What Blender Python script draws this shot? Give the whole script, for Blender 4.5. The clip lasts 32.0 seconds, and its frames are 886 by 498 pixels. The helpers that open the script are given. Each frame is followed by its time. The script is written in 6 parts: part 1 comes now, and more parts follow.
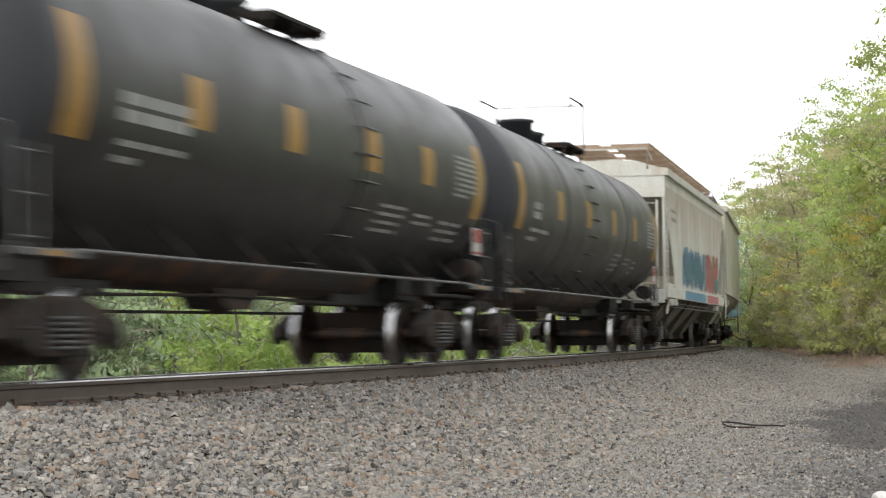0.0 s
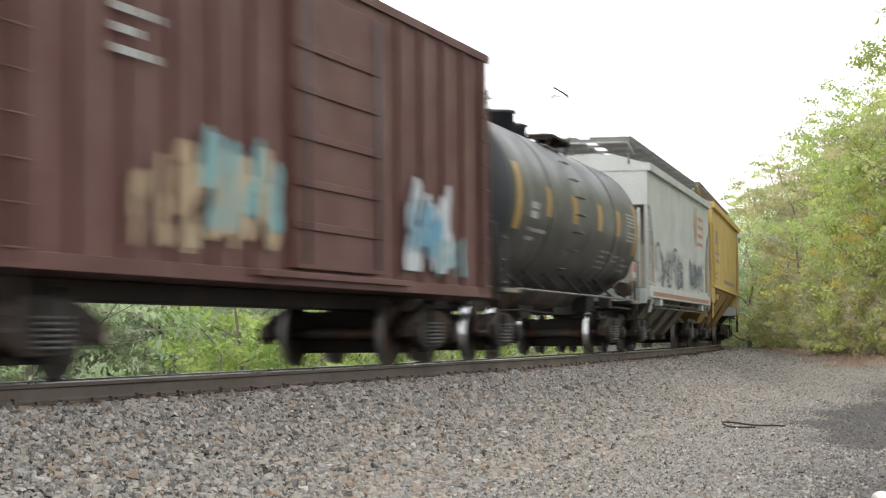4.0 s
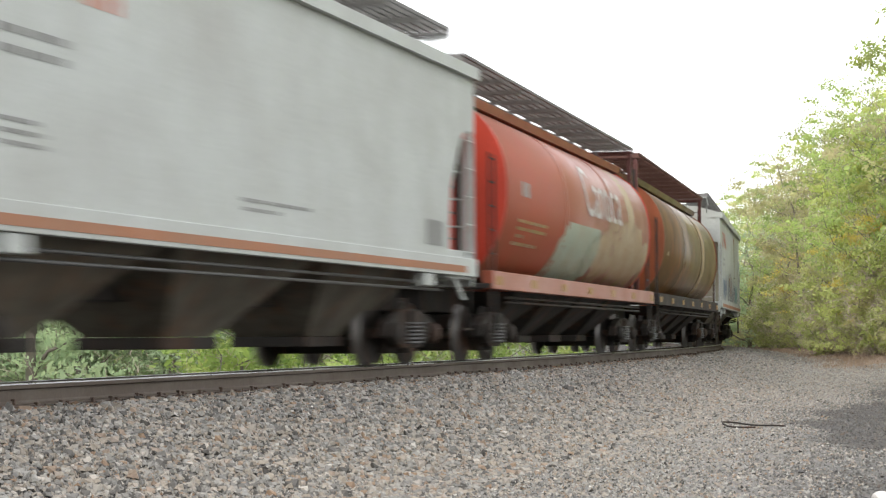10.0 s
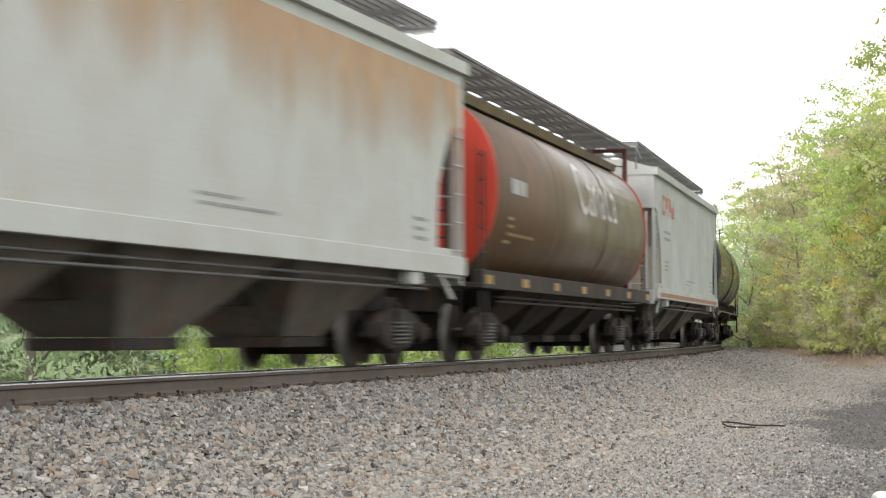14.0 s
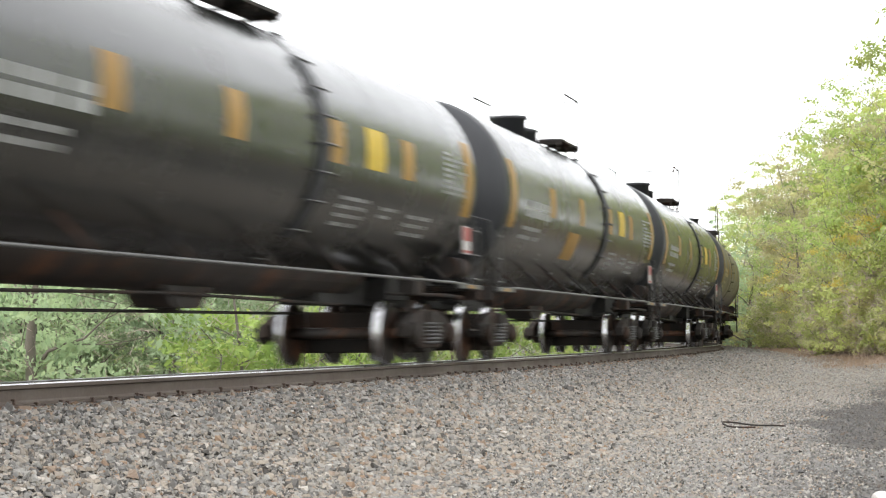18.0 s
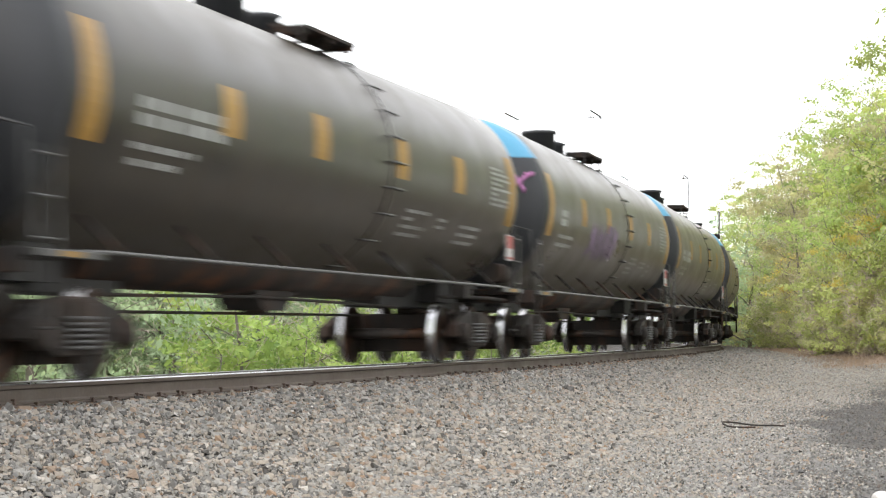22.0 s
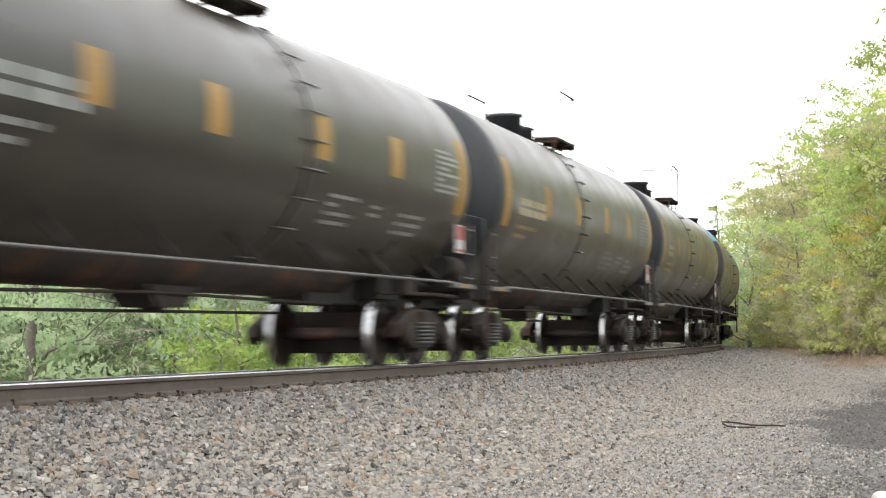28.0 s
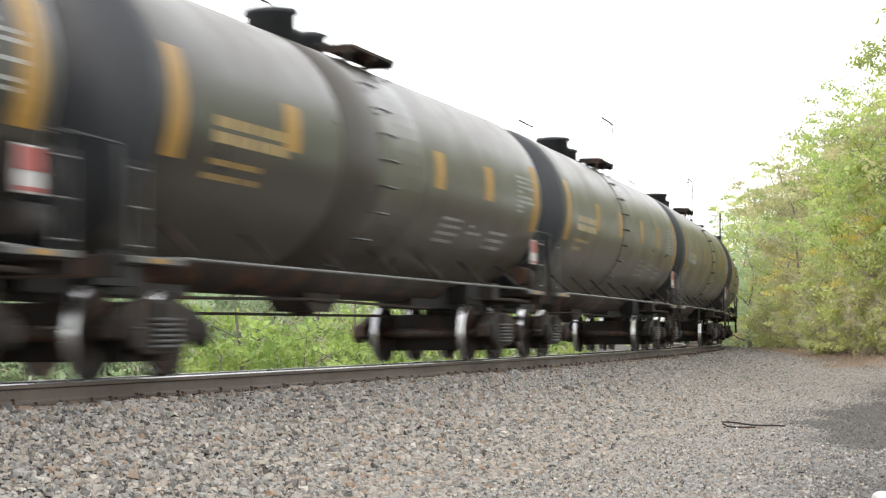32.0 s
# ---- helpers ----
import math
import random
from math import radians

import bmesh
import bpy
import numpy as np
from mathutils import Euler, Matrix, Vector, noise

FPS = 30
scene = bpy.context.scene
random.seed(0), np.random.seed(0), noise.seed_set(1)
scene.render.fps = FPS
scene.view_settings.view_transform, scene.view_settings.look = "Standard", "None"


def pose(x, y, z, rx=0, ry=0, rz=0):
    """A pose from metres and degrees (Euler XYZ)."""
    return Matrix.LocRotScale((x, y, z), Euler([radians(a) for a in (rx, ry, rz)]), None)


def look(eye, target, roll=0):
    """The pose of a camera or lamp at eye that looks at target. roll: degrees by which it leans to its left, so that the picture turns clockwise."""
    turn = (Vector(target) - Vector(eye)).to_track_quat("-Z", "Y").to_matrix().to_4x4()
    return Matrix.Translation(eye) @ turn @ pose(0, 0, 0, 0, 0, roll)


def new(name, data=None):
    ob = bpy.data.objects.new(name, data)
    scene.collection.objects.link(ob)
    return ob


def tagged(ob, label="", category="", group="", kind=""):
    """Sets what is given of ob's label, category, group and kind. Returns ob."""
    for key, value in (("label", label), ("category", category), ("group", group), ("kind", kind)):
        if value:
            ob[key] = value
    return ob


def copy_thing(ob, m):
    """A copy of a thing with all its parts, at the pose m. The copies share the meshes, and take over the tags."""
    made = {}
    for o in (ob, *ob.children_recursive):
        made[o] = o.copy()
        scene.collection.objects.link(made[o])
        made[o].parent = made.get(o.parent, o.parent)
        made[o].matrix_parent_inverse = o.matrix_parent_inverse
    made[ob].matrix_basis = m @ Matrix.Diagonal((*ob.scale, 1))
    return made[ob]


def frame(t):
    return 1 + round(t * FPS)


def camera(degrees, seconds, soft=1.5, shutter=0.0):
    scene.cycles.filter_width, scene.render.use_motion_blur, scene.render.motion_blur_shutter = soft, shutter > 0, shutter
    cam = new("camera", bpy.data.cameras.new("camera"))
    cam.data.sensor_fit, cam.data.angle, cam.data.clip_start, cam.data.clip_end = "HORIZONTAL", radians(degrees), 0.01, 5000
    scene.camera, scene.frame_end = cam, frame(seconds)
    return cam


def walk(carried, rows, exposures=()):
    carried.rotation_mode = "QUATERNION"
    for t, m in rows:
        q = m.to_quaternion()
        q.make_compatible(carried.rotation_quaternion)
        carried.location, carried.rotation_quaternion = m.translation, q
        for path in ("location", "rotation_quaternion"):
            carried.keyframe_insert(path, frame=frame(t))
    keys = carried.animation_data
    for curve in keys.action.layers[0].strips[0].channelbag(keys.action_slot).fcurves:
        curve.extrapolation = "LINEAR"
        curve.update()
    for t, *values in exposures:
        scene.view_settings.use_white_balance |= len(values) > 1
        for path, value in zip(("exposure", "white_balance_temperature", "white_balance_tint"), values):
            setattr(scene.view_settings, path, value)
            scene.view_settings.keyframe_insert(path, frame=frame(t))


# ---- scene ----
SECONDS = 32.0
cam = camera(25.18, SECONDS, soft=1.2, shutter=0.6)
EYE = (0.0, 0.0, 0.408)
VIEW = look(EYE, (0.0, 100.0, 0.408 + 100.0 * math.tan(0.043969)), -0.359)
walk(cam, [(0.0, VIEW), (SECONDS, VIEW)],
     exposures=((0.0, 0.0), (1.0, 0.05), (2.0, 0.3), (3.5, 0.32), (6.0, 0.36), (9.0, 0.42), (14.0, 0.46), (17.0, 0.55), (20.0, 0.58), (32.0, 0.58)))

# ---- light ----
world = bpy.data.worlds.new("overcast_sky")
scene.world = world
world.use_nodes = True
wn, wl = world.node_tree.nodes, world.node_tree.links
sky = wn.new("ShaderNodeTexSky")
sky.sky_type, sky.sun_disc = "NISHITA", False
sky.sun_elevation, sky.sun_rotation = radians(40), radians(-148)
dim = wn.new("ShaderNodeMix")
dim.data_type = "RGBA"
dim.inputs[0].default_value = 0.93
wl.new(sky.outputs[0], dim.inputs[6])
dim.inputs[7].default_value = (11.6, 11.7, 11.9, 1)
wl.new(dim.outputs[2], wn["Background"].inputs[0])
wn["Background"].inputs[1].default_value = 0.145

sun_data = bpy.data.lights.new("sun", "SUN")
sun_data.energy, sun_data.angle, sun_data.color = 1.5, radians(14), (1.0, 0.95, 0.86)
sun = new("sun", sun_data)
sun.matrix_world = look((-50, -30, 80), (0, 50, 0))

# ---- materials ----


def node_mat(name):
    m = bpy.data.materials.new(name)
    m.use_nodes = True
    nt = m.node_tree
    return m, nt, nt.nodes["Principled BSDF"]


def rgba(c):
    return (c[0], c[1], c[2], 1.0)


def noise_node(nt, scale, detail=4.0, rough=0.6, stretch=None, coords="Object", spread=True):
    """A noise texture in metres, stretched along axes, shifted from object to object."""
    tc = nt.nodes.new("ShaderNodeTexCoord")
    mp = nt.nodes.new("ShaderNodeMapping")
    nt.links.new(tc.outputs[coords], mp.inputs[0])
    if stretch:
        mp.inputs[3].default_value = stretch
    if spread:
        oi = nt.nodes.new("ShaderNodeObjectInfo")
        mu = nt.nodes.new("ShaderNodeMath")
        mu.operation = "MULTIPLY"
        mu.inputs[1].default_value = 37.0
        nt.links.new(oi.outputs["Random"], mu.inputs[0])
        nt.links.new(mu.outputs[0], mp.inputs[1])
    n = nt.nodes.new("ShaderNodeTexNoise")
    n.inputs["Scale"].default_value, n.inputs["Detail"].default_value, n.inputs["Roughness"].default_value = scale, detail, rough
    nt.links.new(mp.outputs[0], n.inputs["Vector"])
    return n


def ramp(nt, src, a, b, ca=(0, 0, 0), cb=(1, 1, 1)):
    r = nt.nodes.new("ShaderNodeValToRGB")
    r.color_ramp.elements[0].position, r.color_ramp.elements[1].position = a, b
    r.color_ramp.elements[0].color, r.color_ramp.elements[1].color = rgba(ca), rgba(cb)
    nt.links.new(src, r.inputs[0])
    return r.outputs[0]


def blend(nt, fac, a, b, mode="MIX"):
    m = nt.nodes.new("ShaderNodeMix")
    m.data_type, m.blend_type = "RGBA", mode
    for val, k in ((fac, 0), (a, 6), (b, 7)):
        if isinstance(val, tuple):
            m.inputs[k].default_value = rgba(val)
        elif isinstance(val, (int, float)):
            m.inputs[k].default_value = val
        else:
            nt.links.new(val, m.inputs[k])
    return m.outputs[2]


def add_bump(nt, bsdf, src, strength, dist=0.01):
    b = nt.nodes.new("ShaderNodeBump")
    b.inputs["Strength"].default_value, b.inputs["Distance"].default_value = strength, dist
    nt.links.new(src, b.inputs["Height"])
    nt.links.new(b.outputs[0], bsdf.inputs["Normal"])


def paint(name, base, dirt=(0.16, 0.11, 0.07), rough=0.45, blotch=0.35, streak=0.35, rust=0.0, metal=0.0, coat=0.0, dent=0.15):
    """Weathered railcar paint: blotches, vertical streaks, flecks of rust and soft dents."""
    m, nt, bs = node_mat(name)
    if metal < 0.5:
        base, dirt = tuple(0.7 * c for c in base), tuple(0.7 * c for c in dirt)
    big = noise_node(nt, 0.9, 5, 0.65)
    col = blend(nt, ramp(nt, big.outputs[0], 0.40, 0.75, (0, 0, 0), (blotch,) * 3), base, dirt)
    st = noise_node(nt, 2.2, 6, 0.6, (2.4, 2.4, 0.16))
    col = blend(nt, ramp(nt, st.outputs[0], 0.48, 0.8, (0, 0, 0), (streak,) * 3), col, dirt)
    if rust > 0:
        rn = noise_node(nt, 1.3, 7, 0.7, (1.6, 1.6, 0.35))
        col = blend(nt, ramp(nt, rn.outputs[0], 0.50, 0.64, (0, 0, 0), (rust,) * 3), col, (0.30, 0.10, 0.03))
    fine = noise_node(nt, 26, 3, 0.6)
    col = blend(nt, 0.35, col, blend(nt, 1.0, col, ramp(nt, fine.outputs[0], 0.25, 0.75, (0.6,) * 3, (1.3,) * 3), "MULTIPLY"))
    nt.links.new(col, bs.inputs["Base Color"])
    nt.links.new(ramp(nt, big.outputs[0], 0.3, 0.8, (rough * 0.8,) * 3, (min(1, rough * 1.4),) * 3), bs.inputs["Roughness"])
    bs.inputs["Metallic"].default_value = metal
    bs.inputs["Coat Weight"].default_value = coat
    bs.inputs["Coat Roughness"].default_value = 0.12 if rough < 0.3 else 0.34
    dn = noise_node(nt, 1.1, 3, 0.5)
    add_bump(nt, bs, dn.outputs[0], dent, 0.03)
    return m


BLACK_GLOSS = paint("black_gloss_paint", (0.016, 0.018, 0.016), (0.06, 0.055, 0.048), 0.24, 0.35, 0.3, coat=0.12, dent=0.06)
# Real dust, its colour lifted further to stand in for haze over black shells.
BLACK_DUST_HAZE = paint("black_dust_haze_paint", (0.016, 0.0145, 0.013), (0.07, 0.056, 0.041), 0.33, 0.65, 0.5, dent=0.05)
BLACK_DUST_HAZE.node_tree.nodes["Principled BSDF"].inputs["Specular IOR Level"].default_value = 0.40
dust = BLACK_DUST_HAZE.node_tree.nodes["Principled BSDF"]
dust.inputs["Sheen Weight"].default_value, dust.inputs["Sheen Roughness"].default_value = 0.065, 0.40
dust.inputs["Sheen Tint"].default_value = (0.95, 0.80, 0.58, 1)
BLACK_OLD = paint("old_black_paint", (0.012, 0.012, 0.0125), (0.042, 0.038, 0.034), 0.42, 0.5, 0.4, dent=0.05)
BLACK_HEAD = paint("black_end_paint", (0.022, 0.024, 0.030), (0.05, 0.05, 0.05), 0.6, 0.3, 0.2)
BLUE_PAINT = paint("sky_blue_paint", (0.09, 0.35, 0.56), (0.2, 0.36, 0.45), 0.4, 0.15, 0.1)
# Undergear base colours are raised to include lens haze, besides the grime.
UNDER = paint("grimy_hazed_steel", (0.036, 0.034, 0.033), (0.08, 0.064, 0.053), 0.75, 0.6, 0.4, rust=0.15)
UNDER.node_tree.nodes["Principled BSDF"].inputs["Specular IOR Level"].default_value = 0.2
TRUCK = paint("brake_dust_hazed_steel", (0.036, 0.033, 0.031), (0.085, 0.066, 0.053), 0.8, 0.6, 0.3, rust=0.1)
TRUCK.node_tree.nodes["Principled BSDF"].inputs["Specular IOR Level"].default_value = 0.2
# Darker than the other undergear steel; for stub sills and saddles.
DARK_STEEL = paint("dark_steel", (0.020, 0.019, 0.0185), (0.042, 0.034, 0.028), 0.8, 0.5, 0.3)
BELLY = paint("oily_rust_paint", (0.036, 0.025, 0.019), (0.017, 0.014, 0.012), 0.7, 0.6, 0.4, rust=0.3)
# Bay paints: darkened for the shade under the side sill, plus grime and rust.
BAY = paint("shaded_grimy_pale_paint", (0.17, 0.152, 0.118), (0.045, 0.034, 0.024), 0.7, 0.8, 0.6, rust=0.25)
END_SLOPE = paint("dusty_end_paint", (0.42, 0.38, 0.30), (0.22, 0.16, 0.10), 0.7, 0.5, 0.5)
BAY_PALE = paint("shaded_dusty_bay_paint", (0.20, 0.187, 0.15), (0.075, 0.054, 0.038), 0.7, 0.6, 0.5, rust=0.25)
# Yellow and putty body paints again, with the underside's shade in the colour.
BAY_YELLOW = paint("shaded_yellow_paint", (0.42, 0.27, 0.06), (0.14, 0.075, 0.02), 0.6, 0.6, 0.5, rust=0.2)
BAY_TAN = paint("shaded_putty_paint", (0.44, 0.41, 0.31), (0.13, 0.11, 0.075), 0.6, 0.5, 0.4)
WHEEL = paint("wheel_steel", (0.03, 0.024, 0.02), (0.08, 0.05, 0.03), 0.6, 0.5, 0.2, rust=0.3)
TREAD = paint("bright_tread", (0.52, 0.52, 0.54), (0.38, 0.33, 0.29), 0.24, 0.35, 0.1, metal=1.0, dent=0.0)
TREAD_DULL = paint("dull_tread", (0.16, 0.15, 0.145), (0.08, 0.07, 0.06), 0.5, 0.6, 0.1, metal=0.6, dent=0.0)
ORANGE = paint("orange_reflector", (0.44, 0.235, 0.03), (0.2, 0.125, 0.045), 0.45, 0.3, 0.3)
YELLOW_SIGN = paint("yellow_panel", (0.75, 0.52, 0.03), (0.4, 0.3, 0.1), 0.5, 0.2, 0.1)
LETTER = paint("white_stencil", (0.44, 0.45, 0.44), (0.15, 0.14, 0.125), 0.45, 0.65, 0.5)
WORDMARK = paint("white_lettering", (0.78, 0.75, 0.72), (0.5, 0.42, 0.36), 0.6, 0.4, 0.4)
LETTER_YELLOW = paint("yellow_stencil", (0.36, 0.21, 0.03), (0.16, 0.11, 0.045), 0.36, 0.4, 0.4, coat=0.5)
LETTER_DARK = paint("dark_stencil", (0.24, 0.24, 0.235), (0.45, 0.45, 0.43), 0.6, 0.4, 0.4)
PLACARD_RED = paint("red_placard", (0.42, 0.07, 0.06), (0.3, 0.1, 0.08), 0.5, 0.1, 0.1)
PLACARD_WHITE = paint("white_placard", (0.60, 0.58, 0.57), (0.4, 0.36, 0.33), 0.5, 0.1, 0.1)
PIPE = paint("grey_pipe", (0.13, 0.13, 0.13), (0.07, 0.06, 0.05), 0.45, 0.4, 0.2, metal=0.4)
GREY_WHITE = paint("pale_grey_paint", (0.57, 0.60, 0.585), (0.36, 0.33, 0.27), 0.5, 0.35, 0.22)
GREY_RUSTY = paint("pale_grey_rusty_paint", (0.54, 0.56, 0.525), (0.44, 0.36, 0.26), 0.5, 0.4, 0.35)
CREAM_WHITE = paint("chalky_white_paint", (0.86, 0.86, 0.80), (0.60, 0.52, 0.40), 0.6, 0.4, 0.3, rust=0.22)
TAN = paint("putty_paint", (0.72, 0.70, 0.58), (0.58, 0.53, 0.41), 0.55, 0.3, 0.2)
LIGHT_BLUE = paint("light_blue_paint", (0.48, 0.76, 0.90), (0.49, 0.63, 0.69), 0.5, 0.25, 0.15)
YELLOW_CAR = paint("ochre_yellow_paint", (0.66, 0.46, 0.14), (0.40, 0.25, 0.08), 0.5, 0.2, 0.15)
BOX_BROWN = paint("oxide_red_paint", (0.135, 0.045, 0.035), (0.07, 0.03, 0.025), 0.65, 0.4, 0.4)
RED_CAR = paint("faded_red_paint", (0.40, 0.095, 0.05), (0.30, 0.14, 0.07), 0.36, 0.45, 0.4)
RED_END = paint("bright_red_paint", (0.68, 0.055, 0.02), (0.3, 0.05, 0.03), 0.5, 0.2, 0.2)
BROWN_CAR = paint("faded_brown_paint", (0.155, 0.10, 0.056), (0.065, 0.042, 0.026), 0.34, 0.5, 0.75, rust=0.2)
BROWN_GOLD = paint("sun_bleached_brown_paint", (0.21, 0.125, 0.052), (0.055, 0.033, 0.019), 0.33, 0.7, 0.95, rust=0.5)
BROWN_DARK = paint("dark_brown_paint", (0.058, 0.050, 0.041), (0.10, 0.083, 0.063), 0.33, 0.4, 0.3)
BROWN_RUST = paint("rust_brown_paint", (0.085, 0.058, 0.039), (0.055, 0.044, 0.034), 0.37, 0.5, 0.45, rust=0.12)
for dull in (BROWN_CAR, BROWN_DARK, BROWN_RUST):
    dull.node_tree.nodes["Principled BSDF"].inputs["Specular IOR Level"].default_value = 0.5
MAROON = paint("maroon_end_paint", (0.12, 0.03, 0.025), (0.06, 0.03, 0.03), 0.6, 0.3, 0.3)
ORANGE_END = paint("orange_end_paint", (0.36, 0.085, 0.02), (0.16, 0.06, 0.03), 0.6, 0.3, 0.4)
ROOF_GREY = paint("roofwalk_steel", (0.24, 0.235, 0.23), (0.12, 0.10, 0.09), 0.7, 0.4, 0.2)
ROOF_TAN = paint("sun_bleached_rusty_roofwalk", (0.52, 0.40, 0.30), (0.34, 0.19, 0.10), 0.8, 0.5, 0.3)
ROOF_RED = paint("rusty_roofwalk", (0.15, 0.065, 0.05), (0.09, 0.05, 0.04), 0.8, 0.4, 0.2)
SILL_GREY = paint("grimy_grey_sill_paint", (0.17, 0.155, 0.145), (0.08, 0.065, 0.055), 0.6, 0.6, 0.4, rust=0.1)
STRIPE = paint("faded_orange_stripe", (0.42, 0.16, 0.07), (0.35, 0.25, 0.18), 0.6, 0.5, 0.3)
LOGO_RED = paint("faded_red_lettering", (0.60, 0.14, 0.06), (0.55, 0.42, 0.36), 0.6, 0.5, 0.4)


def rust_wash(name, top, reach, strength):
    """Thin rust that has run down from a seam at height top and fades out reach metres lower; bare paint shows between the runs."""
    m, nt, bs = node_mat(name)
    col = noise_node(nt, 3.0, 5, 0.6, (1.5, 1.5, 0.4))
    nt.links.new(blend(nt, ramp(nt, col.outputs[0], 0.35, 0.7), (0.52, 0.34, 0.18), (0.44, 0.24, 0.11)), bs.inputs["Base Color"])
    bs.inputs["Roughness"].default_value = 0.8
    tc = nt.nodes.new("ShaderNodeTexCoord")
    sep = nt.nodes.new("ShaderNodeSeparateXYZ")
    nt.links.new(tc.outputs["Object"], sep.inputs[0])
    fall = nt.nodes.new("ShaderNodeMapRange")
    fall.inputs[1].default_value, fall.inputs[2].default_value = top - reach, top
    fall.inputs[3].default_value, fall.inputs[4].default_value = 0.0, 0.62
    nt.links.new(sep.outputs[2], fall.inputs[0])
    runs = noise_node(nt, 1.5, 5, 0.62, (1.0, 1.0, 0.07))
    total = nt.nodes.new("ShaderNodeMath")
    total.operation = "ADD"
    nt.links.new(fall.outputs[0], total.inputs[0])
    nt.links.new(runs.outputs[0], total.inputs[1])
    amount = ramp(nt, total.outputs[0], 0.64, 1.0, (0, 0, 0), (strength,) * 3)
    clear = nt.nodes.new("ShaderNodeBsdfTransparent")
    mx = nt.nodes.new("ShaderNodeMixShader")
    nt.links.new(amount, mx.inputs[0])
    nt.links.new(clear.outputs[0], mx.inputs[1])
    nt.links.new(bs.outputs[0], mx.inputs[2])
    nt.links.new(mx.outputs[0], nt.nodes["Material Output"].inputs[0])
    return m


RUST_RUN = rust_wash("rust_run", 4.3, 1.8, 0.62)
RUST_FAINT = rust_wash("faint_rust_run", 4.35, 2.0, 0.2)
RUST_SPOT = rust_wash("rust_spot", 4.5, 1.5, 0.55)
RUST_LOW = rust_wash("low_rust_run", 2.9, 1.6, 0.2)
GRAF = {
    "blue": paint("blue_spray", (0.10, 0.33, 0.50), (0.30, 0.40, 0.42), 0.6, 0.7, 0.3),
    "red": paint("red_spray", (0.62, 0.16, 0.17), (0.66, 0.40, 0.34), 0.6, 0.6, 0.3),
    "yellow": paint("yellow_spray", (0.86, 0.77, 0.40), (0.70, 0.68, 0.48), 0.6, 0.4, 0.2),
    "navy": paint("dark_blue_spray", (0.12, 0.17, 0.28), (0.35, 0.38, 0.40), 0.6, 0.7, 0.3),
    "purple": paint("purple_spray", (0.29, 0.20, 0.31), (0.10, 0.09, 0.11), 0.6, 0.7, 0.3),
    "white": paint("silver_spray", (0.62, 0.65, 0.68), (0.30, 0.30, 0.30), 0.6, 0.6, 0.3),
    "green": paint("pale_green_spray", (0.40, 0.46, 0.36), (0.50, 0.40, 0.26), 0.6, 0.6, 0.4),
    "teal": paint("teal_spray", (0.14, 0.42, 0.46), (0.35, 0.35, 0.30), 0.6, 0.6, 0.3),
    "grey": paint("grey_spray", (0.34, 0.37, 0.38), (0.55, 0.57, 0.56), 0.6, 0.7, 0.3),
    "orange": paint("orange_spray", (0.36, 0.15, 0.035), (0.13, 0.08, 0.04), 0.6, 0.5, 0.3),
    "sand": paint("sand_spray", (0.52, 0.40, 0.25), (0.40, 0.22, 0.12), 0.6, 0.6, 0.4),
    "pink": paint("pink_spray", (0.60, 0.22, 0.50), (0.3, 0.15, 0.3), 0.6, 0.5, 0.3),
    "soot": paint("black_spray", (0.09, 0.095, 0.10), (0.25, 0.26, 0.26), 0.6, 0.6, 0.3),
    "acid": paint("acid_yellow_spray", (0.62, 0.58, 0.05), (0.3, 0.26, 0.05), 0.6, 0.3, 0.2),
}
RAIL = paint("rusty_rail", (0.125, 0.095, 0.074), (0.085, 0.063, 0.048), 0.75, 0.5, 0.2)
RAIL_TOP = paint("polished_rail_top", (0.58, 0.58, 0.59), (0.48, 0.48, 0.48), 0.3, 0.1, 0.05, metal=1.0, dent=0.0)
TIE = paint("creosoted_timber", (0.055, 0.038, 0.028), (0.12, 0.09, 0.07), 0.85, 0.6, 0.2)
SPIKE = paint("rusty_spike", (0.12, 0.085, 0.066), (0.17, 0.11, 0.08), 0.8, 0.4, 0.2)


def stone_mat(name, light, spread=1.0, tint=(1.05, 0.995, 0.935)):
    """Broken stone, each piece with its own tint."""
    m, nt, bs = node_mat(name)
    geo = nt.nodes.new("ShaderNodeNewGeometry")
    r = nt.nodes.new("ShaderNodeValToRGB")
    cr = r.color_ramp
    stops = ((0.0, (0.16, 0.155, 0.15)), (0.2, (0.31, 0.305, 0.30)), (0.45, (0.43, 0.425, 0.41)), (0.58, (0.42, 0.385, 0.345)), (0.70, (0.465, 0.425, 0.375)),
             (0.82, (0.48, 0.475, 0.46)), (0.93, (0.38, 0.285, 0.22)), (1.0, (0.64, 0.62, 0.59)))
    cr.elements[0].position, cr.elements[1].position = 0.0, 1.0
    for p, c in stops[1:-1]:
        cr.elements.new(p)
    for e, (p, c) in zip(cr.elements, stops):
        e.position, e.color = p, rgba([(0.40 + (v - 0.40) * spread) * light * w for v, w in zip(c, tint)])
    nt.links.new(geo.outputs["Random Per Island"], r.inputs[0])
    n = noise_node(nt, 45, 4, 0.7, spread=False)
    col = blend(nt, 0.6, r.outputs[0], blend(nt, 1.0, r.outputs[0], ramp(nt, n.outputs[0], 0.3, 0.7, (0.7,) * 3, (1.3,) * 3), "MULTIPLY"))
    nt.links.new(col, bs.inputs["Base Color"])
    bs.inputs["Roughness"].default_value = 0.85
    add_bump(nt, bs, n.outputs[0], 0.4, 0.006)
    return m


